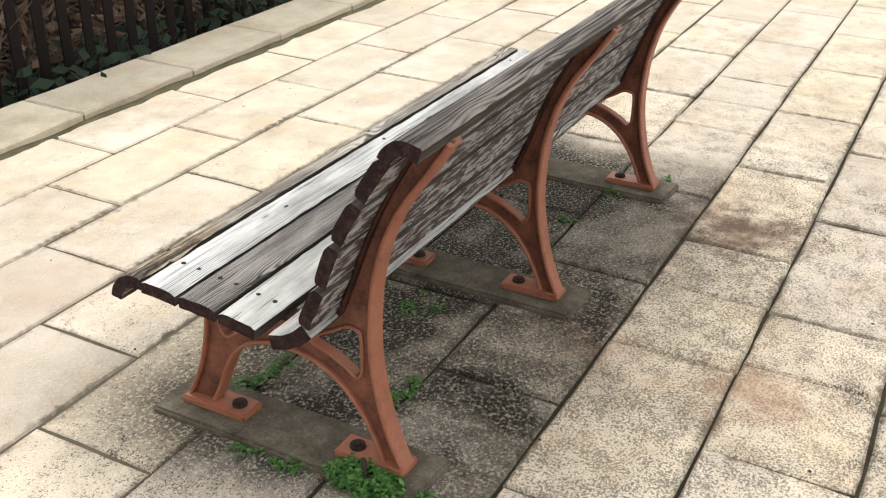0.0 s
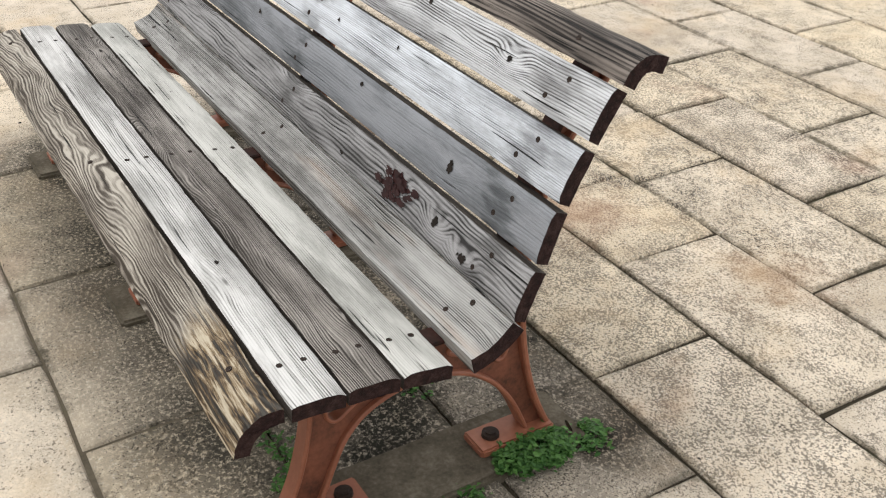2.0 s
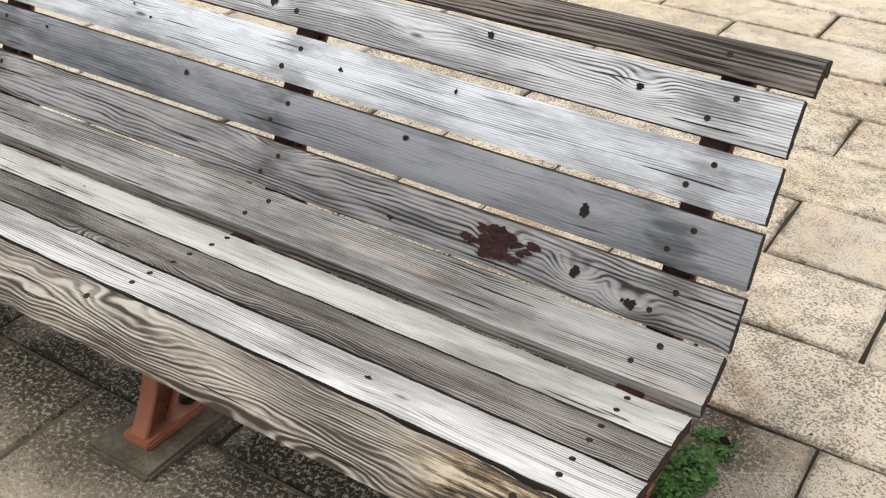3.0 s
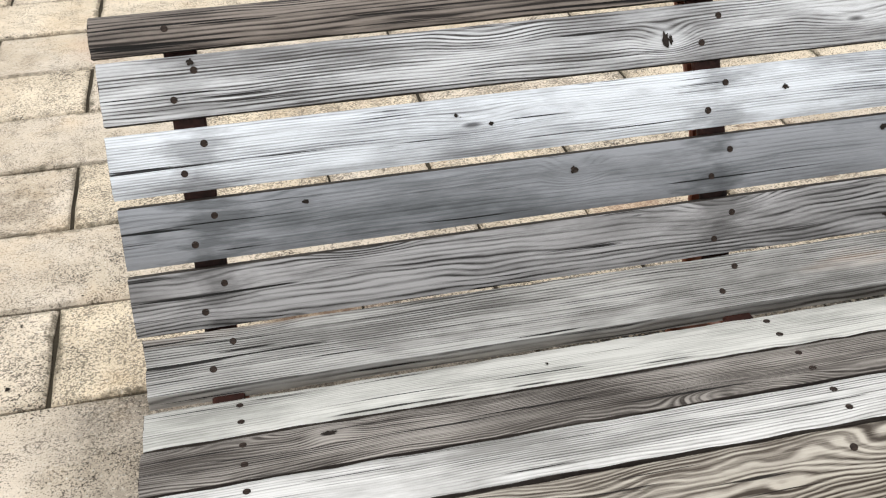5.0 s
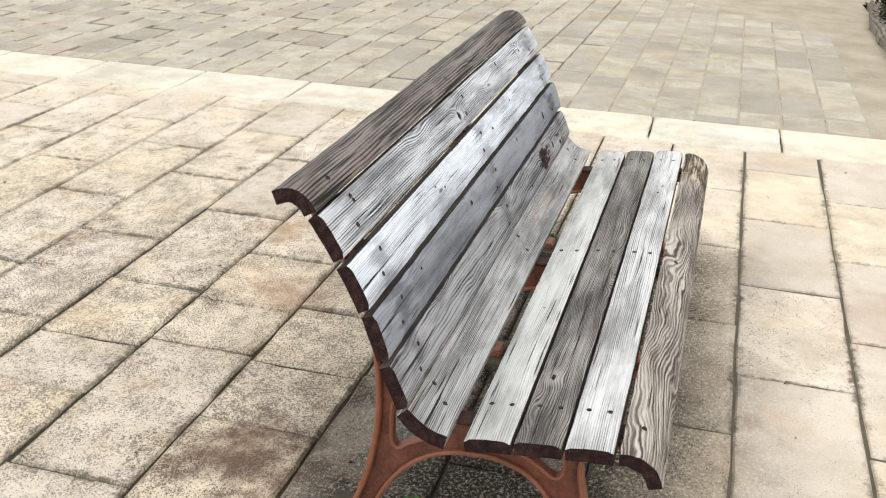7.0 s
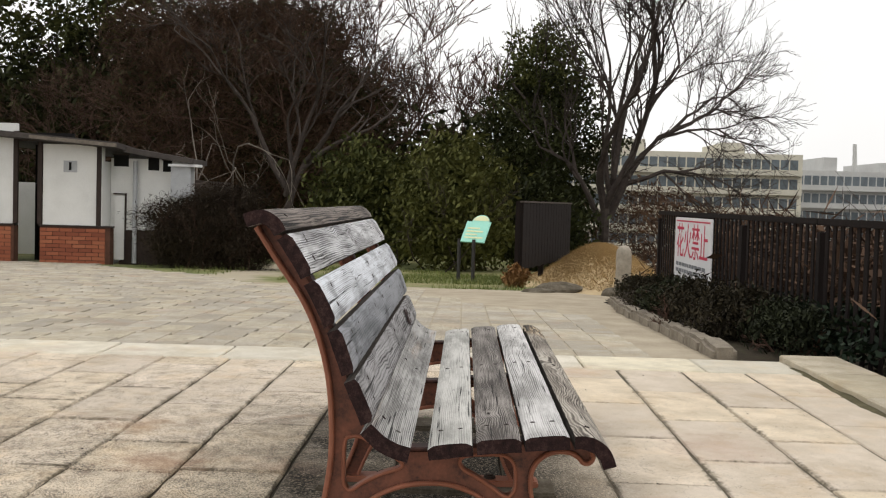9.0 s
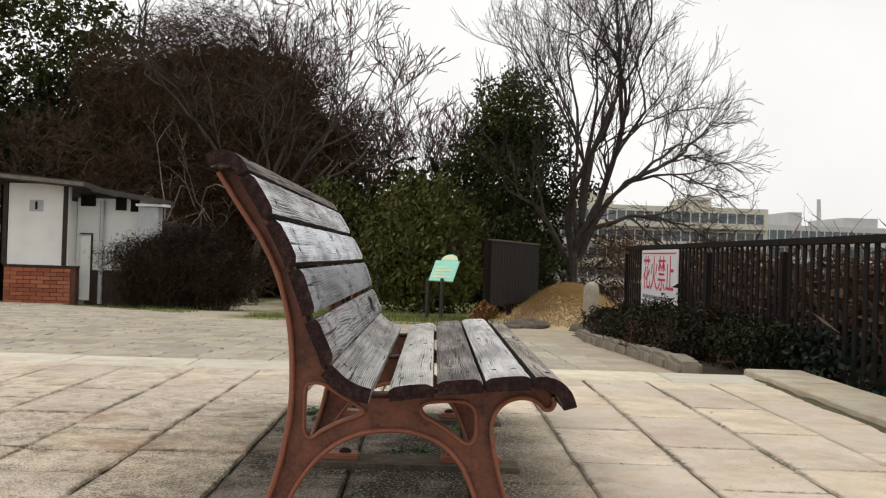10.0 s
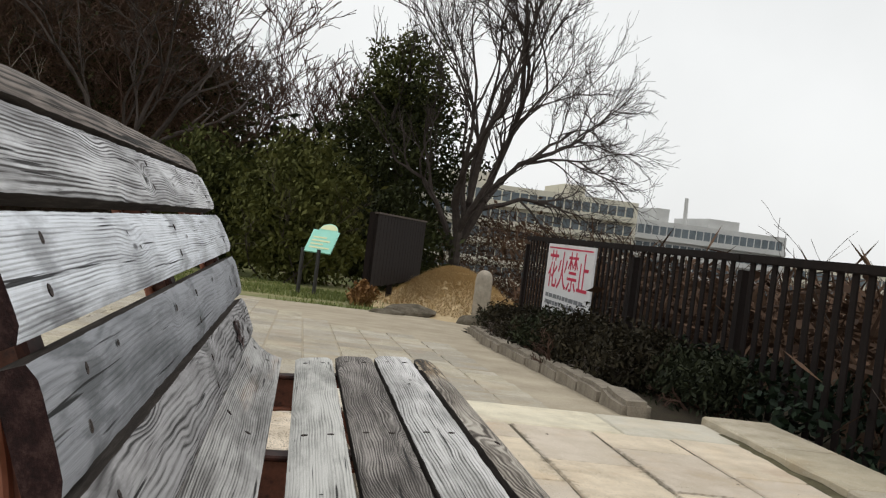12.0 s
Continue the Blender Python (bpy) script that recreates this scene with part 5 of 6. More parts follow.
rock((-8.75, 1.48, G(-8.75, 0) + 0.05), (0.26, 0.28, 0.095), 1, "flat grey rock half sunk at the mound")
rock((-8.45, 1.2, G(-8.45, 0) + 0.03), (0.12, 0.20, 0.05), 2, "small flat grey rock beside the path")
rock((-8.1, 2.08, G(-8.1, 0) + 0.04), (0.18, 0.19, 0.09), 3, "small rough stone at the foot of the stone post")

# ---- edging of the shrub bed ----
MAT["granite"] = grained("weathered_granite", [(0.3, (0.20, 0.175, 0.14)), (0.55, (0.36, 0.32, 0.26)), (0.75, (0.48, 0.43, 0.35))], 14, 0.9, 0.5, 0.004, 150)
MAT["granite_dark"] = grained("dirty_granite", [(0.3, (0.10, 0.085, 0.065)), (0.5, (0.22, 0.19, 0.15)), (0.75, (0.34, 0.30, 0.24))], 12, 0.9, 0.6, 0.005, 130)
edging = tagged(new("bed_edging"), "low rough stone edging of the shrub bed", "kerb", "", "structure")
rnd = random.Random(33)
for i in range(12):
    x = -1.95 - i * 0.40
    bm = bmesh.new()
    box(bm, -0.195, 0.195, -0.065, 0.065, -0.08, 0.075, 0.02)
    bmesh.ops.subdivide_edges(bm, edges=bm.edges[:], cuts=1, use_grid_fill=True)
    for q in bm.verts:
        q.co += Vector((noise.noise(q.co * 7 + Vector((i, 0, 0))), noise.noise(q.co * 7 + Vector((0, i, 0))), noise.noise(q.co * 8 + Vector((0, 0, i))))) * 0.014
    part("edging_stone", bm, MAT["granite_dark"], edging, "", pose(x, 1.725 + 0.035 * max(0, i - 8), G(x, 0) + 0.03, 0, 0, rnd.uniform(-3, 3)))
sheet("bed_soil", [-6.86 + i * 0.26 for i in range(20)], [1.76 + i * 0.13 for i in range(9)], lambda x, y: G(x, 0) - 0.02 + 0.075 * min(1.0, max(0.0, (-1.88 - x) / 0.4)) + 0.02 * noise.noise((x * 3, y * 3, 1)), MAT["joint"], "dark soil of the shrub bed", "soil")

# ---- slatted fence ----
MAT["fence"] = grained("dark_brown_stained_timber", [(0.3, (0.004, 0.0025, 0.002)), (0.55, (0.010, 0.006, 0.005)), (0.8, (0.026, 0.016, 0.013))], 5, 0.85, 0.4, 0.003, 60, 0.0, (6, 6, 0.6))
MAT["white_panel"] = grained("white_enamel_panel", [(0.3, (0.66, 0.66, 0.67)), (0.7, (0.80, 0.80, 0.81))], 2.0, 0.45, 0.05, 0.001, 40)
MAT["red_paint"] = grained("red_sign_paint", [(0.3, (0.46, 0.012, 0.05)), (0.7, (0.62, 0.025, 0.085))], 8, 0.5, 0.05, 0.001, 60)
MAT["grey_paint"] = grained("grey_sign_print", [(0.3, (0.10, 0.105, 0.12)), (0.7, (0.24, 0.25, 0.27))], 8, 0.5, 0.05, 0.001, 60)
FENCE_Y, FENCE_TOP = 2.50, 0.735
fence = tagged(new("slatted_fence"), "dark brown slatted timber fence along the slope", "fence")
bm = bmesh.new()
box(bm, -0.026, 0.026, -0.0045, 0.0045, -0.46, FENCE_TOP - 0.03, 0.001)
slat_me = mesh_of(bm, "slat")
slat_me.materials.append(MAT["fence"])
bm = bmesh.new()
box(bm, -0.035, 0.035, -0.025, 0.025, -0.55, FENCE_TOP - 0.02, 0.004)
post_me = mesh_of(bm, "post")
post_me.materials.append(MAT["fence"])
posts = [-7.92, -6.18] + [-4.44 + 1.78 * i for i in range(7)]
for x in posts:
    part("post", post_me, None, fence, "", pose(x, FENCE_Y, -0.05))
for i, x in enumerate([-7.82 + 0.125 * k for k in range(112)]):
    if min(abs(x - p) for p in posts) > 0.06:
        part("slat", slat_me, None, fence, "", pose(x, FENCE_Y, 0, 0, 0, (i * 37 % 5 - 2) * 0.7))
for a, c in zip(posts, posts[1:]):
    bm = bmesh.new()
    box(bm, a - 0.036, c - 0.038, FENCE_Y - 0.024, FENCE_Y + 0.024, FENCE_TOP - 0.03, FENCE_TOP + 0.012, 0.005)
    part("top_rail", bm, MAT["fence"], fence)
    bm = bmesh.new()
    box(bm, a + 0.037, c - 0.037, FENCE_Y + 0.006, FENCE_Y + 0.03, -0.30, -0.23, 0.004)
    part("bottom_rail", bm, MAT["fence"], fence)


def lettering(body, size, m, mat, parent, name="lettering", sx=1.0):
    cu = bpy.data.curves.new("lettering", "FONT")
    cu.body, cu.size, cu.extrude = body, size, 0.0012
    cu.align_x, cu.align_y = "CENTER", "CENTER"
    ob = bpy.data.objects.new("lettering", cu)
    me = bpy.data.meshes.new_from_object(ob)
    bpy.data.objects.remove(ob)
    me.materials.clear()
    me.materials.append(mat)
    me.transform(Matrix.Diagonal((sx, 1, 1, 1)))
    return part(name, me, None, parent, "red painted characters", m)


sign = tagged(new("notice_sign"), "white notice board with red characters on the fence", "sign")
sign.location = (-5.95, 2.43, 0)
bm = bmesh.new()
box(bm, -0.76, 0.76, -0.008, 0.008, -0.03, 0.695, 0.003)
part("panel", bm, MAT["white_panel"], sign)
for i, ch in enumerate("花火禁止"):
    lettering(ch, 0.35, pose(-0.50 + 0.333 * i, -0.0095, 0.45, 90), MAT["red_paint"], sign, "lettering", 0.98)
bm = bmesh.new()
box(bm, -0.71, 0.71, -0.0105, -0.0085, 0.655, 0.668)
part("red_line", bm, MAT["red_paint"], sign)
rnd = random.Random(12)
for i, z in enumerate((0.23, 0.17, 0.09, 0.03)):
    bm = bmesh.new()
    x = -0.66
    while x < 0.6:
        w = rnd.uniform(0.05, 0.16)
        box(bm, x, min(0.66, x + w), -0.0105, -0.0085, z, z + 0.034)
        x += w + 0.025
    part("text_line", bm, MAT["grey_paint"], sign)

# ---- stone post, board, screen ----
bm = bmesh.new()
ring = []
for k in range(15):
    z = [-0.25, 0.0, 0.15, 0.3, 0.42, 0.50, 0.545, 0.565, 0.58, 0.59, 0.596, 0.60, 0.602, 0.603, 0.6035][k]
    r = 0.075 if z < 0.5 else 0.075 * math.sqrt(max(0.001, 1 - ((z - 0.5) / 0.104) ** 2))
    ring.append([bm.verts.new((r * math.copysign(abs(math.cos(t)) ** 0.6, math.cos(t)), r * math.copysign(abs(math.sin(t)) ** 0.6, math.sin(t)), z)) for t in [2 * math.pi * j / 20 for j in range(20)]])
for r, s in zip(ring, ring[1:]):
    for j in range(20):
        bm.faces.new((r[j], r[(j + 1) % 20], s[(j + 1) % 20], s[j]))
bm.faces.new(ring[-1])
me = mesh_of(bm, "stone_post", True)
me.materials.append(MAT["granite"])
ob = new("stone_post", me)
ob.location = (-8.6, 2.21, G(-8.6, 0) + 0.005)
ob.scale = (1.18, 1.18, 1.0)
tagged(ob, "short round-topped granite post beside the path", "stone post")

MAT["mint"] = grained("mint_green_board", [(0.3, (0.26, 0.62, 0.50)), (0.7, (0.36, 0.72, 0.60))], 3, 0.4, 0.05, 0.001, 40)
MAT["cream_board"] = grained("pale_yellow_board", [(0.3, (0.62, 0.66, 0.38)), (0.7, (0.74, 0.76, 0.48))], 3, 0.4, 0.05, 0.001, 40)
MAT["dark_metal"] = grained("dark_painted_metal", [(0.3, (0.015, 0.014, 0.014)), (0.7, (0.045, 0.042, 0.04))], 20, 0.5, 0.2, 0.001, 90)
board = tagged(new("information_board"), "mint green information board on dark posts", "information board")
board.location = (-11.1, 0.44, G(-11.1, 0) + 0.02)
board.scale = (1.08, 1.08, 1.08)
tilt = Matrix(((0.35, -0.62, 0.70, -0.02), (0.93, 0.25, -0.24, 0.0), (0.0, 0.74, 0.67, 0.52), (0, 0, 0, 1)))
bm = bmesh.new()
outline = [(-0.17, 0.0), (0.17, 0.0), (0.17, 0.36)] + [(0.15 * math.cos(t) * 0.8 + 0.02, 0.36 + 0.12 * math.sin(t)) for t in [math.pi * k / 12 for k in range(13)]] + [(-0.17, 0.36)]
lo = [bm.verts.new((x, y, -0.010)) for x, y in outline]
hi = [bm.verts.new((x, y, 0.010)) for x, y in outline]
bm.faces.new(lo), bm.faces.new(hi)
for j in range(len(outline)):
    bm.faces.new((lo[j], lo[(j + 1) % len(outline)], hi[(j + 1) % len(outline)], hi[j]))
part("panel", bm, MAT["mint"], board, "mint green panel with a rounded top", tilt)
bm = bmesh.new()
outline2 = [(0.11 * math.cos(t) + 0.02, 0.375 + 0.09 * math.sin(t)) for t in [math.pi * k / 12 for k in range(13)]]
bm.faces.new([bm.verts.new((x, y, 0.013)) for x, y in outline2])
part("crest", bm, MAT["cream_board"], board, "pale yellow crest", tilt)
rnd = random.Random(15)
for i in range(4):
    bm = bmesh.new()
    box(bm, -0.13, rnd.uniform(0.03, 0.13), 0.06 + 0.055 * i, 0.085 + 0.055 * i, 0.0115, 0.0135)
    part("text_line", bm, MAT["cream_board"], board, "", tilt)
for dx, dy in ((0.03, 0.02), (-0.10, -0.17)):
    bm = bmesh.new()
    cylinder(bm, (dx, dy, -0.06), (dx, dy, 0.56), 0.024, 0.024, 12)
    part("post", bm, MAT["dark_metal"], board)

screen = tagged(new("timber_screen"), "dark brown boarded screen on posts beside the mound", "screen")
pa, pb = Vector((-9.9, 1.07, 0)), Vector((-13.2, 2.02, 0))
ang = math.degrees(math.atan2(pb.y - pa.y, pb.x - pa.x))
screen.matrix_basis = pose(pa.x, pa.y, G(-9.9, 0), 0, 0, ang)
wlen = (pb - pa).length
for i in range(17):
    bm = bmesh.new()
    box(bm, i * wlen / 17 + 0.002, (i + 1) * wlen / 17 - 0.002, -0.016, 0.016, 0.25 - 0.012 * (i % 2), 1.12, 0.003)
    part("board", bm, MAT["fence"], screen)
for x in (0.03, wlen * 0.45, wlen - 0.03):
    bm = bmesh.new()
    box(bm, x - 0.035, x + 0.035, 0.018, 0.088, -0.3, 1.14, 0.004)
    part("post", bm, MAT["fence"], screen)
bm = bmesh.new()
box(bm, -0.02, wlen + 0.02, -0.03, 0.03, 1.122, 1.145, 0.004)
part("top_rail", bm, MAT["bark_pale"], screen, "pale weathered top rail")

# ---- toilet block ----
MAT["plaster"] = grained("white_plaster", [(0.3, (0.60, 0.60, 0.58)), (0.55, (0.72, 0.72, 0.70)), (0.75, (0.78, 0.78, 0.76))], 1.2, 0.85, 0.2, 0.003, 40)
m, n, l, b = material("red_brick", 0.85)
info = n.new("ShaderNodeObjectInfo")
tone = ramp_node(n, l, info.outputs["Random"], [(0.0, (0.22, 0.060, 0.028)), (0.5, (0.31, 0.092, 0.042)), (1.0, (0.38, 0.135, 0.065))])
speckle = noise_node(n, l, mapped(n, l, (1, 1, 1)), 30, 5, 0.7)
l.new(mix_node(n, l, math_node(n, l, "MULTIPLY", speckle, 0.5), tone, (0.18, 0.055, 0.030)), b.inputs["Base Color"])
bump_node(n, l, b, speckle, 0.4, 0.003)
MAT["brick"] = m
MAT["mortar"] = grained("dirty_mortar", [(0.3, (0.06, 0.030, 0.020)), (0.7, (0.13, 0.065, 0.045))], 12, 0.95, 0.4, 0.003, 90)
MAT["brown_trim"] = grained("dark_brown_trim", [(0.3, (0.018, 0.012, 0.010)), (0.7, (0.05, 0.034, 0.028))], 6, 0.6, 0.2, 0.002, 50)
MAT["black"] = grained("dark_interior", [(0.3, (0.006, 0.006, 0.006)), (0.7, (0.014, 0.013, 0.012))], 3, 0.9, 0.1, 0.001, 30)
MAT["grey_metal"] = grained("grey_painted_metal", [(0.3, (0.30, 0.31, 0.32)), (0.7, (0.46, 0.47, 0.48))], 5, 0.5, 0.1, 0.001, 50)
MAT["roof"] = grained("dark_roof_sheet", [(0.3, (0.03, 0.026, 0.024)), (0.7, (0.09, 0.078, 0.072))], 4, 0.7, 0.3, 0.004, 40)
HX, HZ = -15.5, -0.25
hut = tagged(new("toilet_block"), "white plastered toilet block with red brick base and dark roof", "toilet block")
hut.location, hut.scale = (-0.275, -0.061, -0.205), (0.85, 0.836, 0.862)


def hut_box(name, mat, x0, x1, y0, y1, z0, z1, bevel=0.0, label="", parent=None):
    bm = bmesh.new()
    box(bm, x0, x1, y0, y1, z0, z1, bevel)
    return part(name, bm, mat, parent or hut, label)


def brick_mesh(w):
    bm = bmesh.new()
    box(bm, -0.02, 0.011, -w / 2, w / 2, -0.033, 0.033, 0.003)
    me = mesh_of(bm, "brick")
    me.materials.append(MAT["brick"])
    return me


BRICKS = {w: brick_mesh(w) for w in (0.250, 0.119)}


def hut_bricks(base, y0, y1):
    """Courses of stretchers standing a little proud of their mortar."""
    for row in range(9):
        z = HZ - 0.015 + 0.0765 * row
        y = y0 + 0.003
        w = 0.250 if row % 2 else 0.119
        while y + w < y1:
            part("brick", BRICKS[w], None, base, "", pose(HX + 0.052, y + w / 2, z + 0.035))
            y += w + 0.012
            w = 0.250 if y + 0.25 < y1 else 0.119


hut_box("wall", MAT["plaster"], HX - 0.15, HX, -7.90, -6.72, 0.44, 2.02, 0, "white plaster wall")
hut_box("wall", MAT["plaster"], HX - 0.15, HX, -14.0, -8.45, 0.44, 2.4, 0, "white plaster wall")
hut_box("wall", MAT["plaster"], HX - 0.62, HX - 0.5, -6.72, -5.05, 0.20, 1.80, 0, "white plaster wall of the set-back part")
hut_box("wall", MAT["plaster"], HX - 4.0, HX - 0.17, -6.85, -6.73, HZ - 0.1, 1.72, 0, "white plaster side wall")
hut_box("wall", MAT["brown_trim"], HX - 4.0, HX - 0.64, -5.17, -5.05, HZ - 0.1, 1.42, 0, "dark brown boarded end wall")
hut_box("wall", MAT["plaster"], HX - 4.1, HX - 4.0, -14.0, -5.05, HZ - 0.1, 1.3, 0, "white plaster rear wall")
hut_bricks(hut_box("brick_base", MAT["mortar"], HX - 0.16, HX + 0.05, -7.93, -6.53, HZ - 0.1, 0.44, 0.006, "red brick wainscot"), -7.93, -6.53)
hut_bricks(hut_box("brick_base", MAT["mortar"], HX - 0.16, HX + 0.05, -14.0, -8.45, HZ - 0.1, 0.44, 0.006, "red brick wainscot"), -14.0, -8.45)
hut_box("cap_strip", MAT["brown_trim"], HX - 0.12, HX + 0.07, -7.95, -6.50, 0.442, 0.475)
hut_box("cap_strip", MAT["brown_trim"], HX - 0.12, HX + 0.07, -14.0, -8.45, 0.442, 0.475)
hut_box("dark_base", MAT["brown_trim"], HX - 0.60, HX - 0.46, -6.52, -5.05, HZ - 0.1, 0.40)
hut_box("doorway_back", MAT["black"], HX - 1.4, HX - 1.3, -8.6, -7.8, HZ - 0.1, 2.3, 0, "dark inside of the doorway")
for y in (-7.955, -6.78, -8.44):
    hut_box("post", MAT["brown_trim"], HX - 0.03, HX + 0.03, y - 0.045, y + 0.045, 0.478, 2.05 if y > -8 else 2.25, 0.004, "dark brown timber post")
hut_box("lintel", MAT["brown_trim"], HX - 0.04, HX + 0.02, -8.40, -8.0, 2.06, 2.2)
for y0, y1, z0, z1 in ((-6.66, -6.36, 1.64, 1.86), (-5.96, -5.74, 1.58, 1.82), (-5.66, -5.48, 1.56, 1.78)):
    w = hut_box("window", MAT["black"], HX - 0.50, HX - 0.485, y0, y1, z0, z1, 0, "small dark louvred window")
    hut_box("frame", MAT["brown_trim"], HX - 0.483, HX - 0.47, y0 - 0.02, y1 + 0.02, z1, z1 + 0.025, 0, "", w)
hut_box("door", MAT["plaster"], HX - 0.49, HX - 0.44, -6.62, -6.42, HZ + 0.06, 1.06, 0.004, "narrow white service door")
hut_box("door_frame", MAT["brown_trim"], HX - 0.49, HX - 0.45, -6.415, -6.39, HZ, 1.09)
hut_box("door_frame", MAT["brown_trim"], HX - 0.49, HX - 0.45, -6.65, -6.39, 1.092, 1.115)
bm = bmesh.new()
cylinder(bm, (HX - 0.42, -6.20, HZ), (HX - 0.42, -6.20, 1.75), 0.045, 0.045, 14)
part("downpipe", bm, MAT["grey_metal"], hut, "grey downpipe")
hut_box("vent_panel", MAT["dark_metal"], HX + 0.052, HX + 0.07, -9.42, -8.78, 0.10, 0.98, 0, "dark louvred vent panel")
for i in range(14):
    hut_box("louvre", MAT["grey_metal"], HX + 0.071, HX + 0.085, -9.38, -8.82, 0.14 + i * 0.058, 0.165 + i * 0.058)
plq = hut_box("plaque", MAT["grey_metal"], HX + 0.002, HX + 0.012, -7.49, -7.22, 1.49, 1.71, 0, "small grey plaque with a dark plain mark")
hut_box("mark", MAT["black"], HX + 0.013, HX + 0.016, -7.38, -7.33, 1.53, 1.68, 0, "", plq)
hut_box("meter_box", MAT["grey_metal"], HX - 0.48, HX - 0.2, -5.42, -5.02, 1.05, 1.66, 0.006, "grey metal service box")
hut_box("box_lid", MAT["white_panel"], HX - 0.5, HX - 0.14, -5.46, -4.86, 1.662, 1.71, 0.006, "white box lid")
bm = bmesh.new()
for ya, yb, za, zb, xo, xb, drop in ((-14.2, -6.30, 2.62, 2.06, 0.42, 3.0, 0.16), (-6.34, -4.95, 2.00, 1.80, -0.10, 1.2, 0.0)):
    lo = [bm.verts.new(p) for p in ((HX + xo, ya, za - 0.09), (HX + xo, yb, zb - 0.09), (HX - xb, yb, zb - 0.09 - drop), (HX - xb, ya, za - 0.09 - drop))]
    hi = [bm.verts.new(v.co + Vector((0, 0, 0.10))) for v in lo]
    bm.faces.new(lo), bm.faces.new(hi)
    for j in range(4):
        bm.faces.new((lo[j], lo[(j + 1) % 4], hi[(j + 1) % 4], hi[j]))
part("roof", bm, MAT["roof"], hut, "dark sheet roof")
bm = bmesh.new()
vs = [bm.verts.new(p) for p in ((HX + 0.425, -8.0, 2.10), (HX + 0.425, -6.30, 1.975), (HX + 0.425, -6.30, 2.045), (HX + 0.425, -8.0, 2.165))]
vs2 = [bm.verts.new(v.co + Vector((0.03, 0, 0))) for v in vs]
bm.faces.new(vs), bm.faces.new(vs2)
for j in range(4):
    bm.faces.new((vs[j], vs[(j + 1) % 4], vs2[(j + 1) % 4], vs2[j]))
part("fascia", bm, MAT["limb_pale"], hut, "pale brown eaves board")

# ---- far buildings below the slope ----
MAT["far_wall"] = grained("cream_render", [(0.3, (0.52, 0.49, 0.40)), (0.7, (0.66, 0.63, 0.53))], 0.3, 0.9, 0.05, 0.01, 3)
MAT["far_glass"] = grained("dark_window_glass", [(0.3, (0.06, 0.075, 0.085)), (0.7, (0.16, 0.19, 0.21))], 0.5, 0.25, 0.02, 0.001, 3)
MAT["far_grey"] = grained("grey_far_wall", [(0.3, (0.44, 0.44, 0.43)), (0.7, (0.60, 0.60, 0.58))], 0.3, 0.9, 0.05, 0.01, 3)


def block(name, label, x, y0, y1, depth, base, top, storeys, bays, mat, roof_things=()):
    th = tagged(new(name), label, "building")
    bm = bmesh.new()
    box(bm, x - depth, x, y0, y1, base, top)
    wall = part("wall", bm, mat, th)
    h = 3.1
    for s_ in range(storeys):
        zt = top - 0.9 - s_ * h
        bm = bmesh.new()
        box(bm, x + 0.01, x + 1.1, y0 + 0.3, y1 - 0.3, zt - 2.55, zt - 1.75)
        part("balcony", bm, mat, th)
        for i in range(bays):
            wy = y0 + 0.6 + (y1 - y0 - 1.2) * i / bays
            bm = bmesh.new()
            box(bm, x + 0.005, x + 0.05, wy + 0.12, wy + (y1 - y0 - 1.2) / bays - 0.12, zt - 1.6, zt)
            part("window", bm, MAT["far_glass"], th)
    for (a, c, t) in roof_things:
        bm = bmesh.new()
        box(bm, x - depth * 0.8, x - 1, a, c, top, top + t)
        part("roof_house", bm, mat, th)
    return th


block("school_building", "long cream school building with rows of balconies", -165, 8.0, 54.0, 20, -40, 9.8, 6, 30, MAT["far_wall"], ((41.5, 45.0, 1.7), (22, 29, 1.9)))
grey_block = block("apartment_building", "pale grey flat-roofed building far below", -181, 56, 88, 24, -40, 8.0, 5, 22, MAT["far_grey"], ((63, 65.4, 2.4), (73, 79, 1.7)))
bm = bmesh.new()
cylinder(bm, (-183, 68.9, 8.0), (-183, 68.7, 12.9), 0.42, 0.34, 12)
part("chimney", bm, MAT["far_grey"], grey_block, "thin grey chimney")
block("apartment_building", "low cream building far below", -195, 92, 140, 24, -40, 3.4, 4, 26, MAT["far_wall"], ())

# ---- marks in the wood: knots, holes and the last paint ----
def blob(bm, c, ux, uy, rx, ry, rnd, up, lift=0.0006):
    ring = []
    n = 18
    for k in range(n):
        t = 2 * math.pi * k / n
        q = 1 + rnd.uniform(-0.35, 0.3)
        ring.append(bm.verts.new(c + up * lift + ux * (math.cos(t) * rx * q) + uy * (math.sin(t) * ry * q)))
    bm.faces.new(ring)


def on_plank(key, x, frac):
    a, c = (Vector(p) for p in (SEAT.get(key) or BACK.get(key)))
    p = a.lerp(c, frac)
    d = (c - a).normalized()
    uy = Vector((0, d.x, d.y))
    up = Vector((0, -d.y, d.x))
    if (key[0] == "s" and up.z < 0) or (key[0] == "b" and up.y < 0):
        up = -up
    h = 0.0008 * (1 - (2 * frac - 1) ** 2)
    return Vector((x, p.x, p.y)) + up * (h + 0.0011), uy, up


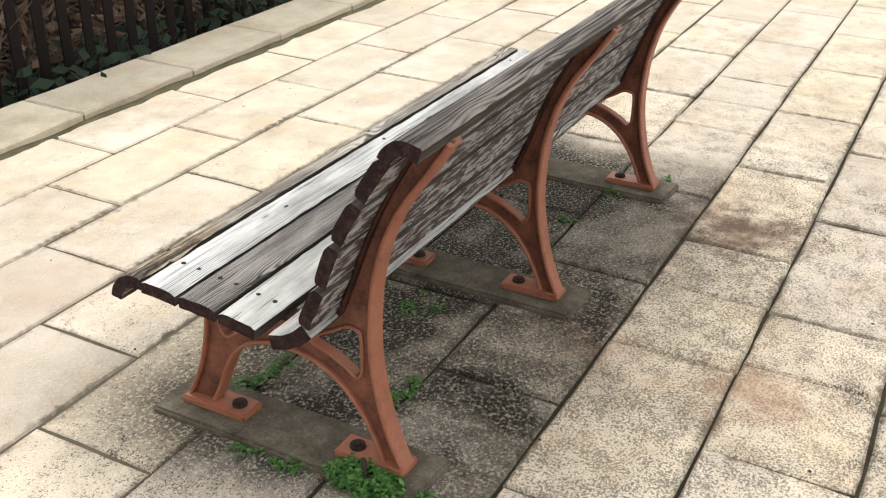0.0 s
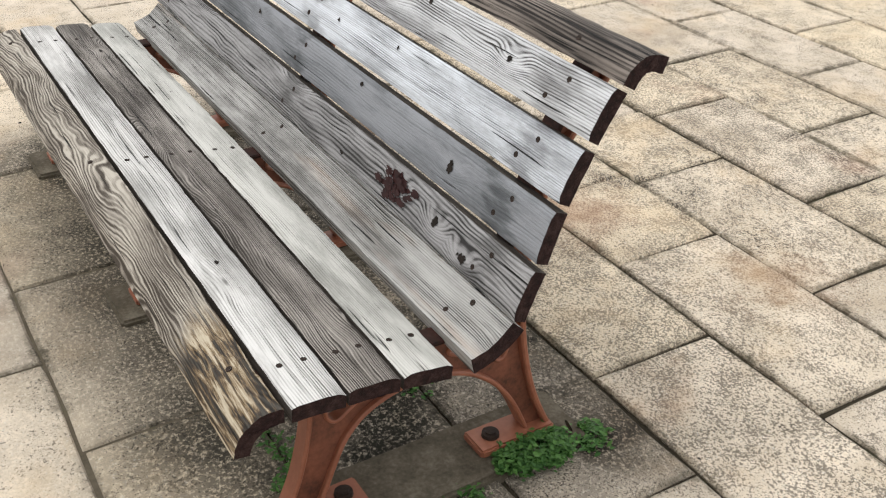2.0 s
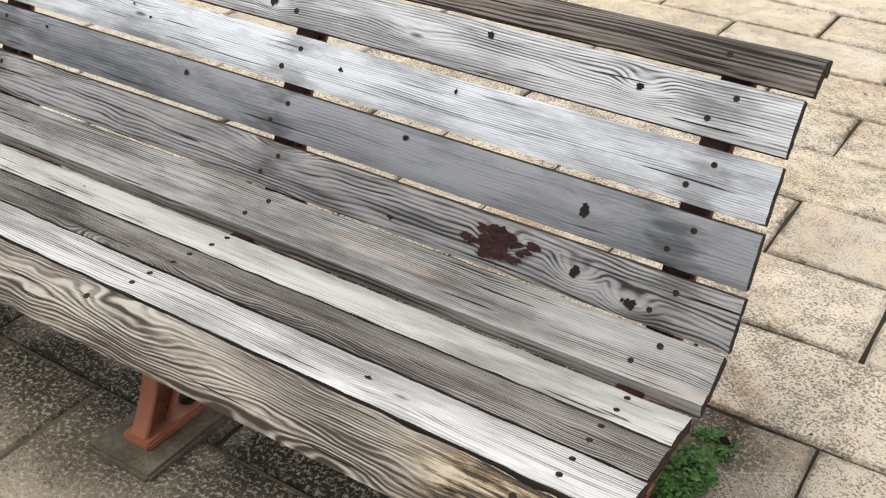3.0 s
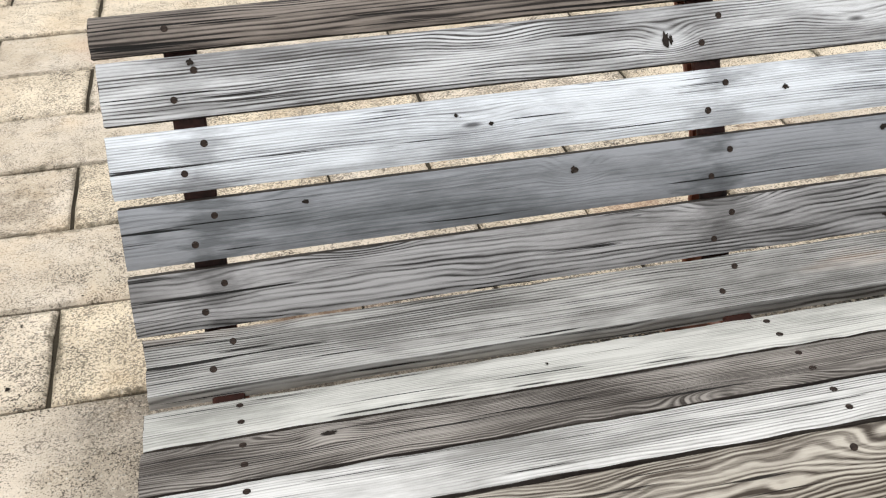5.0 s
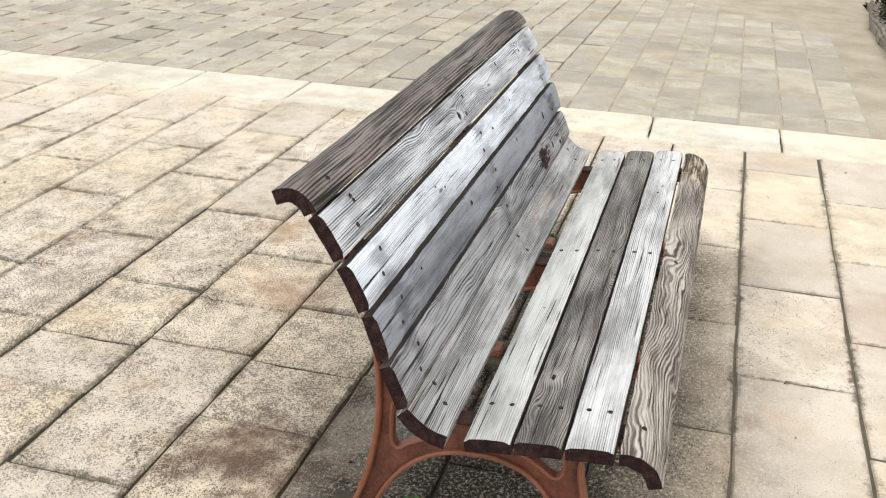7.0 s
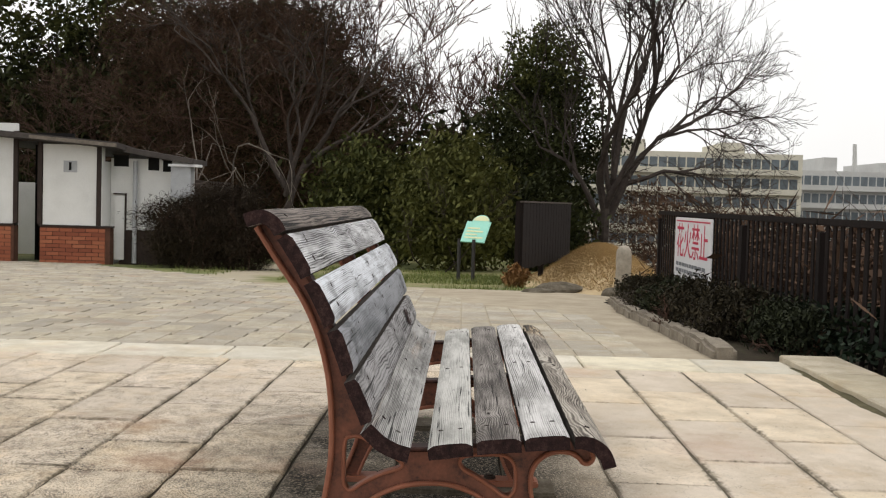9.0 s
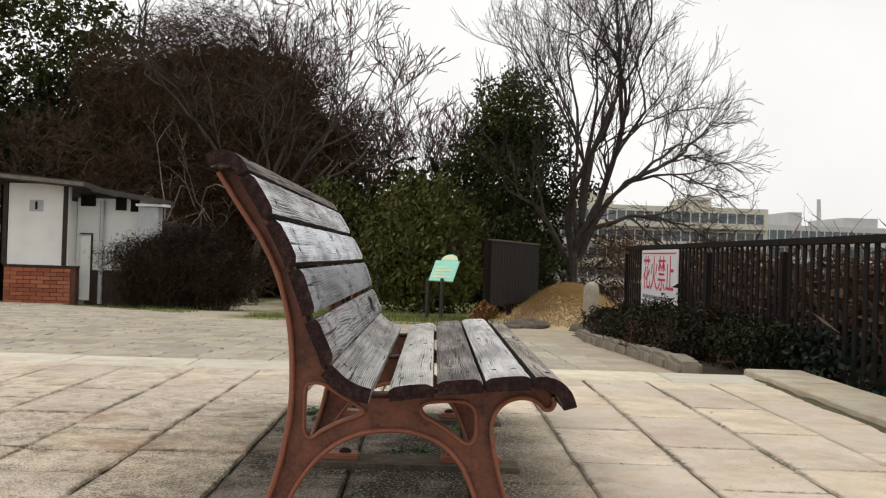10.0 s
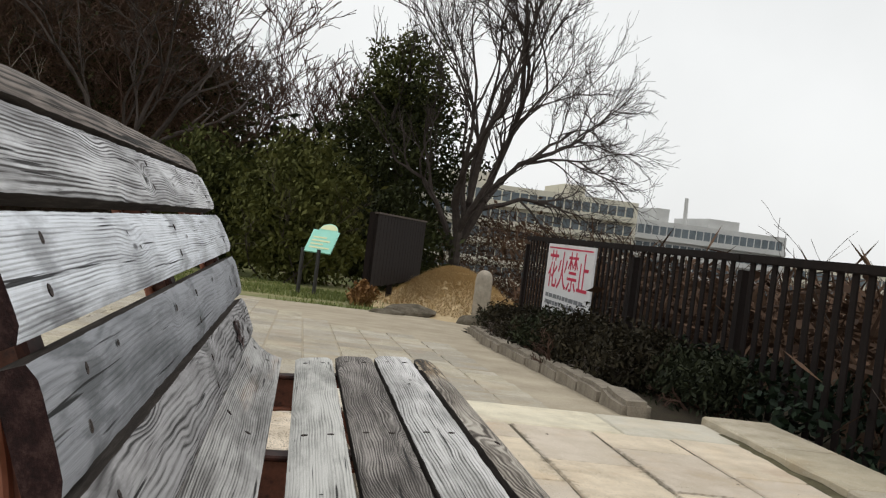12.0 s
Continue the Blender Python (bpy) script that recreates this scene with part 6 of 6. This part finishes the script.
def mark(name, key, x, frac, rx, ry, mat, seed, n=1, scatter=0.0, label=""):
    rnd = random.Random(seed)
    bm = bmesh.new()
    for i in range(n):
        c, uy, up = on_plank(key, x + rnd.gauss(0, scatter), min(0.93, max(0.07, frac + rnd.gauss(0, scatter * 5 if scatter else 0))))
        s_ = 1.0 if i == 0 else rnd.uniform(0.2, 0.6)
        blob(bm, c, Vector((1, 0, 0)), uy, rx * s_, ry * s_, rnd, up, 0.0004 + 0.00012 * i)
    return part(name, bm, mat, planks[key], label)


mark("paint_patch", "b1", 0.405, 0.56, 0.024, 0.012, MAT["flake"], 3, 46, 0.028, "flaked dark red paint patch")
mark("knot", "b1", 0.265, 0.50, 0.010, 0.009, MAT["knot"], 4, 4, 0.004, "dark split knot")
mark("knot", "b1", 0.170, 0.30, 0.009, 0.009, MAT["knot"], 5, 4, 0.005)
mark("knot", "b2", 0.275, 0.52, 0.008, 0.012, MAT["knot"], 6, 2, 0.002)
for i, (key, x, fr, rx, ry) in enumerate((("b3", 1.30, 0.70, 0.004, 0.004), ("b3", 1.252, 0.52, 0.0045, 0.0045), ("b2", 1.13, 0.72, 0.007, 0.008), ("b2", 1.53, 0.78, 0.006, 0.005), ("b4", 0.965, 0.42, 0.007, 0.016), ("b4", 0.245, 0.55, 0.008, 0.008),
                                           ("b4", 0.52, 0.80, 0.008, 0.009), ("b4", 1.665, 0.86, 0.006, 0.006), ("s2", 1.547, 0.33, 0.013, 0.006), ("s3", 1.23, 0.5, 0.003, 0.003), ("b2", 0.62, 0.8, 0.007, 0.007), ("s1", 0.42, 0.5, 0.008, 0.005), ("b1", 0.62, 0.3, 0.007, 0.005), ("b3", 0.78, 0.55, 0.006, 0.005), ("b3", 0.55, 0.75, 0.004, 0.006))):
    mark("knot", key, x, fr, rx * 0.75, ry * 0.75, MAT["knot"], 100 + i, 3, 0.0025)

# crumbs of leaf and grit lying on the paving
rnd = random.Random(131)
v, f = [], []
for i in range(260):
    x, y = rnd.uniform(-1.2, 4.2), rnd.uniform(-3.2, 1.9)
    a, s_ = rnd.uniform(0, 6.3), rnd.uniform(0.002, 0.007)
    c = Vector((x, y, 0.0035))
    u, w = Vector((math.cos(a), math.sin(a), 0)) * s_, Vector((-math.sin(a), math.cos(a), 0)) * s_ * rnd.uniform(0.3, 0.8)
    k = len(v)
    v += [c - u, c + w + Vector((0, 0, s_ * 0.4)), c + u, c - w]
    f.append((k, k + 1, k + 2, k + 3))
joined("leaf_litter", v, f, MAT["knot"], None, "dark crumbs of dead leaf and grit on the paving", "litter", "stuff")
